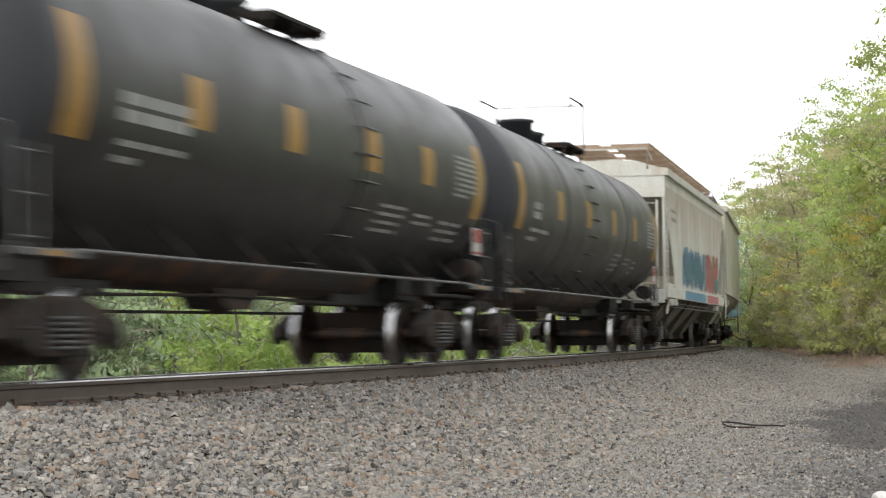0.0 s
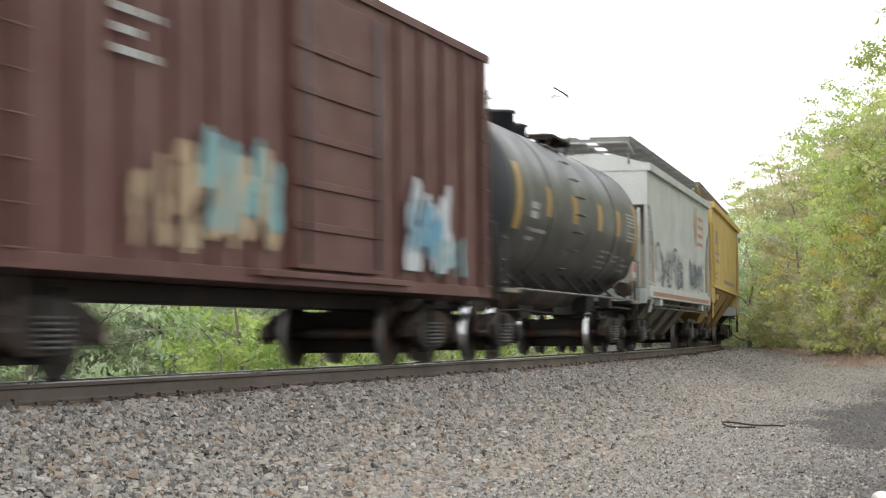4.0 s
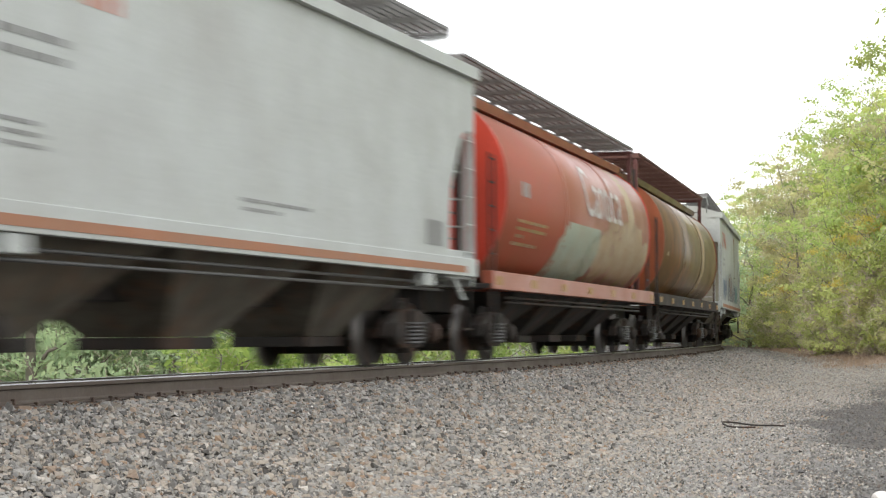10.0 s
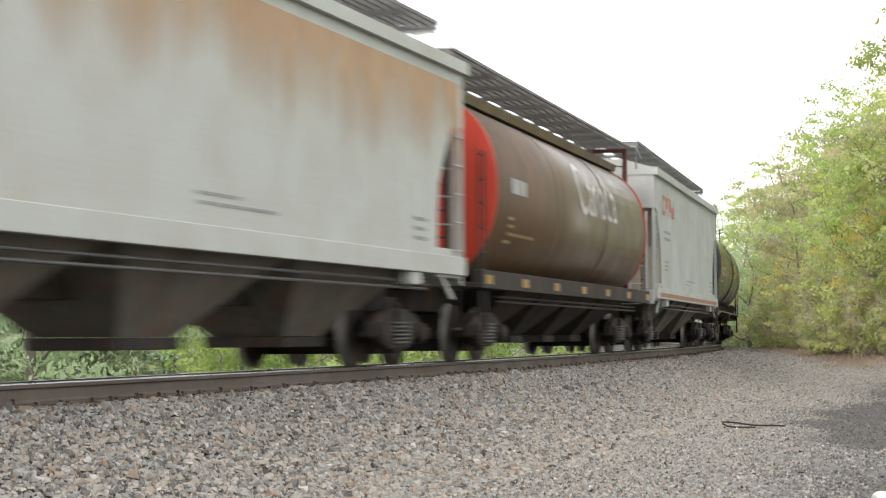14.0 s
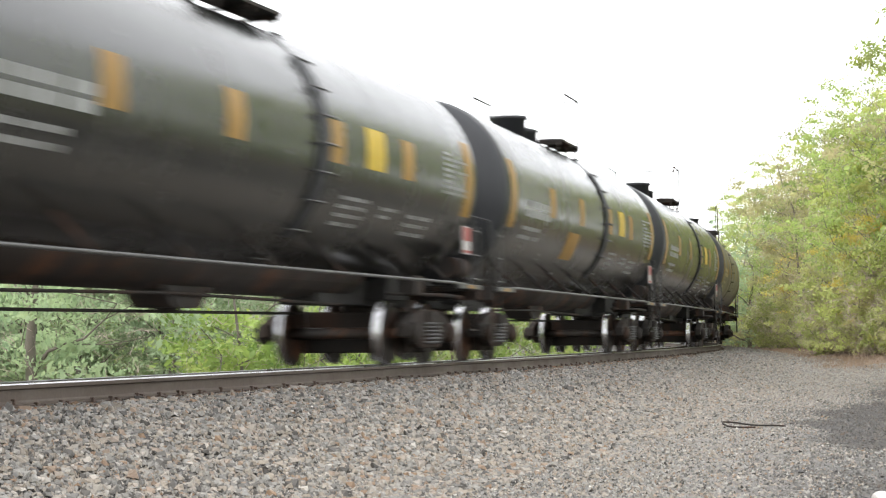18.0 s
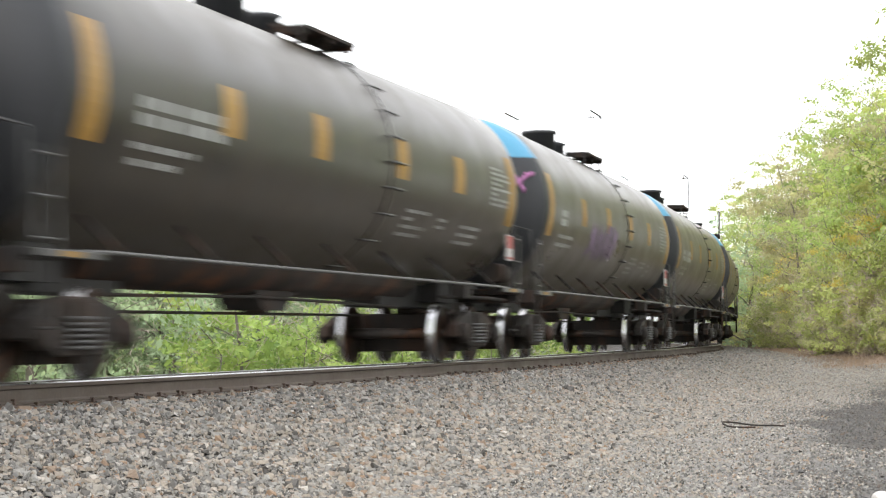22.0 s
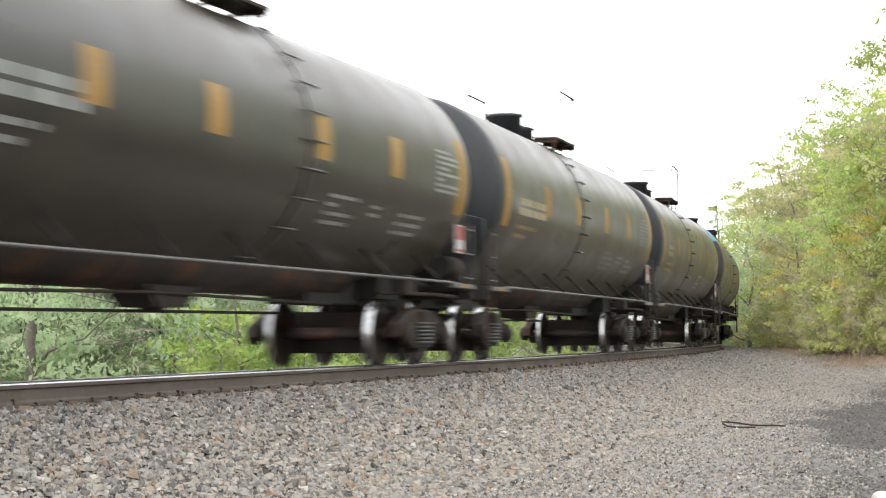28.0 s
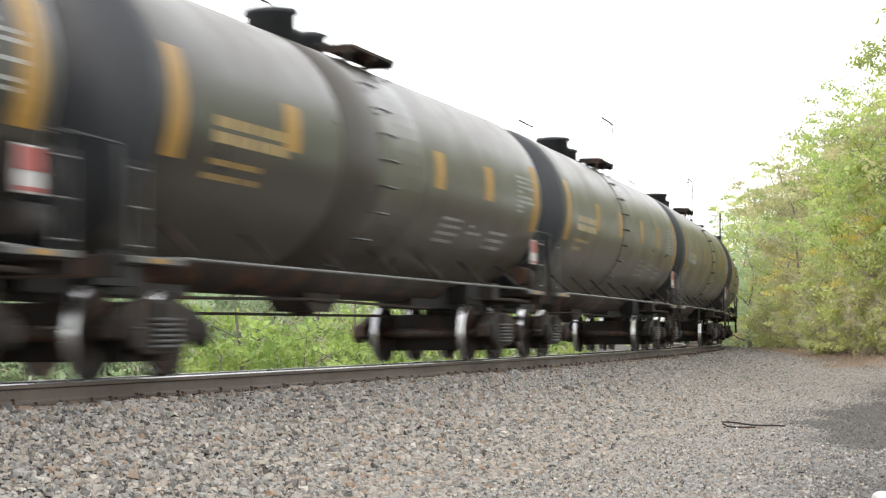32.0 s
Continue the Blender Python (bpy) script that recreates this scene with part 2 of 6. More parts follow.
STONE = stone_mat("crushed_stone", 0.53, 1.3, (1.02, 1.0, 0.965))
RUSTY_STONE = stone_mat("rust_stained_stone", 0.42, 1.3, (1.25, 0.9, 0.68))
GRIT = stone_mat("fine_gravel", 0.56, 1.4, (1.0, 1.0, 0.985))
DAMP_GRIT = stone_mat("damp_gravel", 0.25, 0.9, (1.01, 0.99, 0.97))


def ground_mat():
    """Crushed-stone bed by the rails, darkened for the shade between stones; fine grey gravel with darker damp patches
    beside it, dry grass and soil beyond.
    """
    m, nt, bs = node_mat("gravel_ground")
    attr = nt.nodes.new("ShaderNodeAttribute")
    attr.attribute_name = "cover"
    sep = nt.nodes.new("ShaderNodeSeparateColor")
    nt.links.new(attr.outputs["Color"], sep.inputs[0])
    v = nt.nodes.new("ShaderNodeTexVoronoi")
    v.inputs["Scale"].default_value = 48
    tc = nt.nodes.new("ShaderNodeTexCoord")
    nt.links.new(tc.outputs["Object"], v.inputs["Vector"])
    grit = ramp(nt, v.outputs["Color"], 0.0, 1.0, (0.06, 0.058, 0.056), (0.36, 0.345, 0.33))
    n1 = noise_node(nt, 0.45, 5, 0.6, spread=False)
    n2 = noise_node(nt, 7, 6, 0.7, spread=False)
    grit = blend(nt, 0.35, grit, ramp(nt, n2.outputs[0], 0.3, 0.7, (0.14, 0.133, 0.126), (0.31, 0.295, 0.28)))
    tinted = blend(nt, ramp(nt, n1.outputs[0], 0.42, 0.62, (0, 0, 0), (0.5,) * 3), grit, (0.20, 0.178, 0.157))
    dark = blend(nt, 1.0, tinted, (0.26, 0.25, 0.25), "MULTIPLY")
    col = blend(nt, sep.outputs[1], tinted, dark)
    grass = blend(nt, ramp(nt, n2.outputs[0], 0.35, 0.65), (0.15, 0.105, 0.075), (0.25, 0.185, 0.135))
    green = blend(nt, ramp(nt, n1.outputs[0], 0.4, 0.6), (0.07, 0.10, 0.03), (0.14, 0.16, 0.05))
    col = blend(nt, sep.outputs[0], col, grass)
    col = blend(nt, sep.outputs[2], col, green)
    nt.links.new(col, bs.inputs["Base Color"])
    bs.inputs["Roughness"].default_value = 0.9
    add_bump(nt, bs, v.outputs["Distance"], 0.9, 0.035)
    return m


GROUND = ground_mat()


def leaf_mat(name, dark, light, warm):
    m, nt, bs = node_mat(name)
    geo = nt.nodes.new("ShaderNodeNewGeometry")
    oi = nt.nodes.new("ShaderNodeObjectInfo")
    # Clump-wide dark and light tones put the crown's shading into the leaf colour.
    clump = noise_node(nt, 0.8, 3, 0.6)
    tone = nt.nodes.new("ShaderNodeMix")
    tone.inputs[0].default_value = 0.72
    nt.links.new(geo.outputs["Random Per Island"], tone.inputs[2])
    nt.links.new(ramp(nt, clump.outputs[0], 0.36, 0.64), tone.inputs[3])
    c1 = blend(nt, tone.outputs[0], dark, light)
    n = noise_node(nt, 0.55, 3, 0.5)
    c2 = blend(nt, ramp(nt, n.outputs[0], 0.52, 0.70, (0, 0, 0), (0.6,) * 3), c1, warm)
    hs = nt.nodes.new("ShaderNodeHueSaturation")
    mr = nt.nodes.new("ShaderNodeMapRange")
    mr.inputs[3].default_value, mr.inputs[4].default_value = 0.75, 1.25
    nt.links.new(oi.outputs["Random"], mr.inputs[0])
    nt.links.new(mr.outputs[0], hs.inputs["Value"])
    nt.links.new(c2, hs.inputs["Color"])
    nt.links.new(hs.outputs[0], bs.inputs["Base Color"])
    bs.inputs["Roughness"].default_value = 0.5
    tr = nt.nodes.new("ShaderNodeBsdfTranslucent")
    nt.links.new(hs.outputs[0], tr.inputs[0])
    mx = nt.nodes.new("ShaderNodeMixShader")
    mx.inputs[0].default_value = 0.48
    nt.links.new(bs.outputs[0], mx.inputs[1])
    nt.links.new(tr.outputs[0], mx.inputs[2])
    nt.links.new(mx.outputs[0], nt.nodes["Material Output"].inputs[0])
    return m


LEAF = leaf_mat("early_autumn_leaves", (0.22, 0.27, 0.07), (0.64, 0.72, 0.20), (0.66, 0.60, 0.22))
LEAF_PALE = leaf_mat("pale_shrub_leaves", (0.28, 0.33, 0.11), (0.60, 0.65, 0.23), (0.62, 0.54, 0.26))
LEAF_GREEN = leaf_mat("fresh_green_leaves", (0.17, 0.25, 0.07), (0.54, 0.66, 0.20), (0.62, 0.63, 0.22))
LEAF_DULL = leaf_mat("budding_leaves", (0.29, 0.29, 0.13), (0.58, 0.57, 0.26), (0.58, 0.48, 0.31))
LEAF_YELLOW = leaf_mat("yellowing_leaves", (0.50, 0.42, 0.09), (0.74, 0.60, 0.16), (0.40, 0.45, 0.16))
# Distance haze is mixed into this pale leaf green.
LEAF_FAR = leaf_mat("haze_tinted_leaves", (0.24, 0.33, 0.20), (0.42, 0.52, 0.30), (0.42, 0.50, 0.28))
LEAF_BRIGHT = leaf_mat("bright_leaves", (0.08, 0.15, 0.03), (0.36, 0.47, 0.13), (0.44, 0.48, 0.15))
TWIG = paint("brown_twigs", (0.66, 0.55, 0.48), (0.48, 0.38, 0.33), 0.9, 0.5, 0.2)
BARK = paint("grey_bark", (0.19, 0.165, 0.14), (0.28, 0.25, 0.21), 0.9, 0.6, 0.4, dent=0.6)
DRY = paint("dry_grass", (0.36, 0.26, 0.18), (0.25, 0.16, 0.11), 0.9, 0.5, 0.2)

# ---- mesh helpers ----


def obj(name, bm, material, parent=None, label=""):
    me = bpy.data.meshes.new(name)
    bm.to_mesh(me)
    bm.free()
    for mt in (material if isinstance(material, (list, tuple)) else [material]):
        me.materials.append(mt)
    ob = new(name, me)
    if parent is not None:
        ob.parent = parent
    if label:
        ob["label"] = label
    return ob


def part(name, bm, material, parent, label=""):
    """One bmesh as one mesh object under a thing or under a part."""
    return obj(name, bm, material, parent, label)


def array_mesh(name, verts, faces, material, smooth=False):
    """A mesh from arrays made by rule: faces all of one size."""
    me = bpy.data.meshes.new(name)
    verts = np.asarray(verts, dtype=np.float32)
    faces = np.asarray(faces, dtype=np.int32)
    k = faces.shape[1]
    me.vertices.add(len(verts))
    me.vertices.foreach_set("co", verts.ravel())
    me.loops.add(faces.size)
    me.loops.foreach_set("vertex_index", faces.ravel())
    me.polygons.add(len(faces))
    me.polygons.foreach_set("loop_start", np.arange(0, faces.size, k, dtype=np.int32))
    me.update(calc_edges=True)
    if not smooth:
        me.shade_flat()
    me.materials.append(material)
    return me


def box(bm, x0, x1, y0, y1, z0, z1, bevel=0.0, mi=0):
    vs = [bm.verts.new((x, y, z)) for x in (x0, x1) for y in (y0, y1) for z in (z0, z1)]
    fs = []
    for q in ((0, 1, 3, 2), (4, 6, 7, 5), (0, 4, 5, 1), (2, 3, 7, 6), (0, 2, 6, 4), (1, 5, 7, 3)):
        f = bm.faces.new([vs[i] for i in q])
        f.material_index = mi
        fs.append(f)
    if bevel > 0:
        es = {e for f in fs for e in f.edges}
        bmesh.ops.bevel(bm, geom=list(es), offset=bevel, segments=2, profile=0.5, affect="EDGES")
    return vs


def prism(bm, pts, y0, y1, mi=0):
    """A solid from an outline in x, z, between y0 and y1."""
    a = [bm.verts.new((x, y0, z)) for x, z in pts]
    b = [bm.verts.new((x, y1, z)) for x, z in pts]
    n = len(pts)
    fs = [bm.faces.new(a), bm.faces.new(b[::-1])]
    for i in range(n):
        fs.append(bm.faces.new((a[i], b[i], b[(i + 1) % n], a[(i + 1) % n])))
    for f in fs:
        f.material_index = mi
    bmesh.ops.recalc_face_normals(bm, faces=fs)
    return fs


def lengthwise(bm, pts, x0, x1, mi=0, smooth=False):
    """A solid from an outline in y, z, between x0 and x1."""
    a = [bm.verts.new((x0, y, z)) for y, z in pts]
    b = [bm.verts.new((x1, y, z)) for y, z in pts]
    n = len(pts)
    fs = [bm.faces.new(a), bm.faces.new(b[::-1])]
    for i in range(n):
        f = bm.faces.new((a[i], b[i], b[(i + 1) % n], a[(i + 1) % n]))
        f.smooth = smooth
        fs.append(f)
    for f in fs:
        f.material_index = mi
    bmesh.ops.recalc_face_normals(bm, faces=fs)
    return fs


def tube(bm, path, r, n=8, mi=0):
    """A round bar along a path of points."""
    rings = []
    path = [Vector(p) for p in path]
    for i, p in enumerate(path):
        d = (path[min(i + 1, len(path) - 1)] - path[max(i - 1, 0)]).normalized()
        a = d.cross(Vector((0, 0, 1)) if abs(d.z) < 0.9 else Vector((1, 0, 0))).normalized()
        b = d.cross(a)
        rings.append([bm.verts.new(p + r * (math.cos(t) * a + math.sin(t) * b)) for t in [2 * math.pi * k / n for k in range(n)]])
    for u, w in zip(rings, rings[1:]):
        for k in range(n):
            f = bm.faces.new((u[k], u[(k + 1) % n], w[(k + 1) % n], w[k]))
            f.smooth, f.material_index = True, mi
    bm.faces.new(rings[0][::-1]).material_index = mi
    bm.faces.new(rings[-1]).material_index = mi


def lathe(bm, prof, axis="Y", n=24, centre=(0, 0, 0), mi=0):
    """A turned solid: prof is (along, radius) from end to end."""
    rings = []
    for h, r in prof:
        ring = []
        for k in range(n):
            t = 2 * math.pi * k / n
            c, s = max(r, 0.001) * math.cos(t), max(r, 0.001) * math.sin(t)
            p = {"X": (h, c, s), "Y": (s, h, c), "Z": (c, s, h)}[axis]
            ring.append(bm.verts.new((p[0] + centre[0], p[1] + centre[1], p[2] + centre[2])))
        rings.append(ring)
    fs = []
    for u, w in zip(rings, rings[1:]):
        for k in range(n):
            f = bm.faces.new((u[k], u[(k + 1) % n], w[(k + 1) % n], w[k]))
            f.smooth, f.material_index = True, mi
            fs.append(f)
    fs += [bm.faces.new(rings[0][::-1]), bm.faces.new(rings[-1])]
    bmesh.ops.recalc_face_normals(bm, faces=fs)
    return fs


# ---- the track's line: arc length, place and heading ----
STEP = 1.0
TS = np.arange(-900.0, 1100.0 + STEP, STEP)


def bend(s):
    k = -0.0019313 + 1.99327e-05 * s
    if s > 27:
        k = -0.0013931 - 0.0025 * min(1.0, (s - 27) / 8)
    if s > 170:
        k = -0.001
    if s > 330 or s < -75:
        k = 0.0
    return k


TK = np.array([bend(s) for s in TS])
TH = np.concatenate([[0], np.cumsum((TK[1:] + TK[:-1]) / 2 * STEP)])
I0 = int(np.argmin(abs(TS)))
TH = TH - TH[I0] + 0.254848
TX = np.concatenate([[0], np.cumsum((np.sin(TH[1:]) + np.sin(TH[:-1])) / 2 * STEP)])
TY = np.concatenate([[0], np.cumsum((np.cos(TH[1:]) + np.cos(TH[:-1])) / 2 * STEP)])
TX, TY = TX - TX[I0] + 1.362374, TY - TY[I0] + 39.391789


def on_track(s, d=0.0):
    """The place at arc length s, d metres to the camera's side of the centre line, and the heading."""
    x, y, h = np.interp(s, TS, TX), np.interp(s, TS, TY), np.interp(s, TS, TH)
    return x + d * np.cos(h), y - d * np.sin(h), h


def rolled(t):
    """Metres that the train has gone by t seconds."""
    return 23.48784 * t - 0.0870173 * t * t / 2 + 0.00107508 * t ** 3 / 6


# ---- ground ----


def smooth01(a, b, v):
    t = np.clip((v - a) / (b - a), 0, 1)
    return t * t * (3 - 2 * t)


def ground_height(s, d):
    """Height of the ground d metres from the track's centre line (the camera's side is positive)."""
    s, d = np.asarray(s, dtype=float), np.asarray(d, dtype=float)
    low = -0.98 + 0.45 * smooth01(10, 60, s)
    z = np.where(d > 0, -0.24 + (low + 0.24) * smooth01(1.5, 4.6, d), -0.24 - 0.9 * smooth01(1.9, 4.5, -d))
    z = z - np.where(d < -7, 5.0 * smooth01(7, 30, -d), 0)
    z = z + 0.38 * smooth01(5.0, 8.0, d) * smooth01(18, 42, s) + np.where(d > 9, 0.5 * smooth01(9, 30, d), 0)
    return z


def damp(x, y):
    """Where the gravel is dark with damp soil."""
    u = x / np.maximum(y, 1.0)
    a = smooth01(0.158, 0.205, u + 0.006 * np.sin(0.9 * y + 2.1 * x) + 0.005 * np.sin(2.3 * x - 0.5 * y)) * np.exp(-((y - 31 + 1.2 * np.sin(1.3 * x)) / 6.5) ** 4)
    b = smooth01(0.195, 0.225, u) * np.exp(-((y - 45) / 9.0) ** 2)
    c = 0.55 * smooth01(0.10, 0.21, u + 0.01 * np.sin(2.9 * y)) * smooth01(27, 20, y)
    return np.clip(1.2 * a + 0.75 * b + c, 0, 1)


def grass_edge(s):
    """How far from the line the gravel gives way to dry grass."""
    return 4.9 - 1.5 * smooth01(34, 66, s) + 7.0 * smooth01(33, 18, s) + 0.25 * np.sin(0.9 * s) + 0.2 * np.sin(2.3 * s + 1)


def build_ground():
    ds = np.concatenate([-np.geomspace(2500, 6, 26), np.arange(-5.5, 12.1, 0.35), np.geomspace(12.5, 2500, 26)])
    ss = np.concatenate([np.arange(-900, -60, 24.0), np.arange(-60, 110, 1.2), np.arange(112, 1100, 24.0)])
    S, D = np.meshgrid(ss, ds, indexing="ij")
    x, y, h = on_track(S, 0)
    # far from the line the rows run parallel to the line's middle direction
    flat = smooth01(30, 200, abs(D))
    hh = h * (1 - flat) + 0.16 * flat
    far = np.clip(abs(D) - 30, 0, None) * np.sign(D)
    near = np.clip(D, -30, 30)
    X = x + near * np.cos(h) + far * np.cos(hh)
    Y = y - near * np.sin(h) - far * np.sin(hh)
    Z = ground_height(S, D)
    rng = np.random.default_rng(3)
    Z = Z + np.where(abs(D) > 1.6, rng.normal(0, 0.008, Z.shape), 0)
    n, m = S.shape
    idx = np.arange(n * m).reshape(n, m)
    faces = np.stack([idx[:-1, :-1], idx[:-1, 1:], idx[1:, 1:], idx[1:, :-1]], -1).reshape(-1, 4)[:, ::-1]
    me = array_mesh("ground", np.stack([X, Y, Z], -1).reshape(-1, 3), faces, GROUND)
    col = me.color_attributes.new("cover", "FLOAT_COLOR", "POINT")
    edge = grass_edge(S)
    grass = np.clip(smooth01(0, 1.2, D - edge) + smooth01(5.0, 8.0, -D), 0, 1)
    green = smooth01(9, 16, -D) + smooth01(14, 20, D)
    # Second term darkens the ballast bed: shade in the stone gaps, put into colour.
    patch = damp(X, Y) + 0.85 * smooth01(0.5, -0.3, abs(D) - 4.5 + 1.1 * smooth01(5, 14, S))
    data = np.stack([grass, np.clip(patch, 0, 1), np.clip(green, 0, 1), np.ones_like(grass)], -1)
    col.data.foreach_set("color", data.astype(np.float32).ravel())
    ob = new("ground", me)
    tagged(ob, "grey gravel bed, road edge and dry grass beside the railway", "ground", kind="structure")


build_ground()


def scatter_stones(name, n, s_range, d_range, size, seed, material, label, sink=0.2, dark=False, small=False):
    """Loose angular stones, all sizes, joined."""
    rng = np.random.default_rng(seed)
    s = rng.uniform(*s_range, n)
    d = rng.uniform(*d_range, n)
    base = np.array([(0.9, 0.33, -1.3), (-0.9, -0.33, -1.3), (-0.33, 0.9, -1.3), (0.33, -0.9, -1.3), (0.72, 0.2, 0.55), (-0.66, -0.15, 0.45)])
    tris = np.array([(0, 2, 4), (2, 5, 4), (2, 1, 5), (1, 3, 5), (3, 4, 5), (3, 0, 4)])
    if small:
        base, tris = base[:5] * (1, 1, 1), np.array([(0, 2, 4), (2, 1, 4), (1, 3, 4), (3, 0, 4)])
    k = len(base)
    r = size * rng.lognormal(0, 0.28, n)
    v = base[None] * (r[:, None, None] * rng.uniform(0.7, 1.1, (n, 1, 3)) * (0.80, 0.68, 0.38)) + r[:, None, None] * rng.uniform(-0.15, 0.15, (n, k, 3))
    q = rng.normal(size=(n, 4)) * (1, 0.0, 0.0, 1)
    q[:, 1:3] = rng.uniform(-0.12, 0.12, (n, 2)) * np.linalg.norm(q, axis=1, keepdims=True)
    q /= np.linalg.norm(q, axis=1, keepdims=True)
    w, a, b, c = q.T
    R = np.stack([1 - 2 * (b * b + c * c), 2 * (a * b - c * w), 2 * (a * c + b * w), 2 * (a * b + c * w), 1 - 2 * (a * a + c * c), 2 * (b * c - a * w),
                  2 * (a * c - b * w), 2 * (b * c + a * w), 1 - 2 * (a * a + b * b)], -1).reshape(n, 3, 3)
    v = np.einsum("nij,nkj->nki", R, v)
    x, y, _ = on_track(s, d)
    z = ground_height(s, d) + r * ((0.5 - sink) * 0.6 + rng.uniform(-0.45, 0.55, n))
    wet = rng.random(n) < 1.35 * damp(x, y)
    keep = wet if dark else ~wet
    v, x, y, z = v[keep], x[keep], y[keep], z[keep]
    n = len(x)
    v += np.stack([x, y, z], -1)[:, None, :]
    faces = (tris[None] + k * np.arange(n)[:, None, None]).reshape(-1, 3)
    ob = new(name, array_mesh(name, v.reshape(-1, 3), faces, material))
    return tagged(ob, label, "ballast", kind="stuff")


scatter_stones("ballast_stones", 118000, (-31, -4), (0.95, 4.9), 0.038, 5, STONE, "loose grey and tan crushed stone heaped along the rails")
scatter_stones("ballast_stones", 66000, (-4, 13), (0.95, 4.6), 0.033, 16, STONE, "loose grey and tan crushed stone heaped along the rails")
scatter_stones("ballast_stones", 90000, (13, 80), (0.95, 3.6), 0.033, 6, STONE, "loose grey and tan crushed stone heaped along the rails")
scatter_stones("stained_stones", 9000, (-31, 22), (0.84, 1.5), 0.036, 15, RUSTY_STONE, "rust-stained stones and chips along the foot of the rail")
scatter_stones("loose_gravel", 190000, (-26, 32), (3.6, 8.2), 0.024, 7, GRIT, "fine grey gravel spread over the road edge", small=True, sink=-0.1)
scatter_stones("road_gravel", 16000, (30, 80), (3.4, 5.6), 0.030, 9, GRIT, "fine grey gravel along the far road edge")
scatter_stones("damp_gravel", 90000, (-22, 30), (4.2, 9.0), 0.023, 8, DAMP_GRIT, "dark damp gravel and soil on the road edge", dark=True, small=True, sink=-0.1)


# ---- rails and ties ----
RAIL_HEAD = ((0.010, -0.060), (0.038, -0.046), (0.040, -0.012), (0.032, 0.0), (-0.032, 0.0), (-0.040, -0.012), (-0.038, -0.046), (-0.010, -0.060))
RAIL_WEB = ((-0.080, -0.205), (0.080, -0.205), (0.080, -0.192), (0.022, -0.176), (0.010, -0.155), (0.009, -0.058), (-0.009, -0.058), (-0.010, -0.155), (-0.022, -0.176),
            (-0.080, -0.192))


def build_rail(d, drop=0.0):
    """A rail in two parts: the foot and web, and the head with its worn top."""
    ss = np.concatenate([np.arange(-900, -70, 15.0), np.arange(-70, 130, 1.0), np.arange(130, 1090, 15.0)])
    rail = new("rail")
    tagged(rail, "rusty brown steel rail with a polished running surface", "rail", "running rails")
    x, y, h = on_track(ss, d)

    def sweep(name, profile, bright, label):
        n = len(profile)
        verts = np.stack([np.stack([x + a * np.cos(h), y - a * np.sin(h), np.full_like(x, z + drop)], -1) for a, z in profile], 1).reshape(-1, 3)
        faces, mats = [], []
        for i in range(len(ss) - 1):
            for k in range(n):
                faces.append((i * n + k, (i + 1) * n + k, (i + 1) * n + (k + 1) % n, i * n + (k + 1) % n))
                mats.append(1 if k in bright else 0)
        me = array_mesh(name, verts, faces, RAIL)
        me.materials.append(RAIL_TOP)
        me.polygons.foreach_set("material_index", np.array(mats, dtype=np.int32))
        bm = bmesh.new()
        bm.from_mesh(me)
        bmesh.ops.recalc_face_normals(bm, faces=bm.faces[:])
        bm.to_mesh(me)
        bm.free()
        ob = new(name, me)
        ob.parent = rail
        ob["label"] = label

    sweep("rail_head", RAIL_HEAD, (2, 3, 4), "brown rail head with a bright worn top")
    sweep("rail_web", RAIL_WEB, (), "rusty brown web and foot")


build_rail(0.7555)
build_rail(-0.7555, -0.045)


def tie_with_fastenings(spikes, anchor):
    bm = bmesh.new()
    box(bm, -0.115, 0.115, -1.3, 1.3, -0.412, -0.224, 0.012)
    tie = obj("railway_tie", bm, TIE)
    tagged(tie, "dark creosoted wooden tie half buried in crushed stone", "railway tie", "ties under the rails")
    bm = bmesh.new()
    box(bm, -0.09, 0.09, -0.94, -0.58, -0.224, -0.206, 0.004)
    box(bm, -0.085, 0.085, -0.875, -0.835, -0.206, -0.193)
    part("tie_plate", bm, SPIKE, tie)
    for sx, up in spikes:
        bm = bmesh.new()
        box(bm, sx - 0.012, sx + 0.012, -0.862, -0.838, -0.218, up - 0.02)
        box(bm, sx - 0.018, sx + 0.018, -0.866, -0.822, up - 0.02, up, 0.006)
        part("spike", bm, SPIKE, tie)
    if anchor:
        bm = bmesh.new()
        box(bm, 0.117, 0.15, -0.85, -0.66, -0.232, -0.182, 0.006)
        part("rail_anchor", bm, SPIKE, tie)
    return tie


def build_ties():
    kinds = [tie_with_fastenings(((-0.062, -0.15), (0.06, -0.165)), True), tie_with_fastenings(((0.05, -0.14),), False), tie_with_fastenings(((-0.05, -0.16),), True)]
    fresh = set(range(3))
    for i in range(230):
        x, y, h = on_track(-32 + 0.52 * i)
        m = pose(x, y, random.uniform(-0.03, 0.008), 0, 0, 90 - math.degrees(h) + random.uniform(-2.5, 2.5))
        k = random.choice((0, 0, 1, 2))
        if k in fresh:
            kinds[k].matrix_basis = m
            fresh.discard(k)
        else:
            copy_thing(kinds[k], m)
    for k in fresh:
        bpy.data.objects.remove(kinds[k])


build_ties()

# ---- rail cars: x runs to the rear, the camera's side is -y, z = 0 is the rail's top ----
R_WHEEL = 0.457
MOVING = []


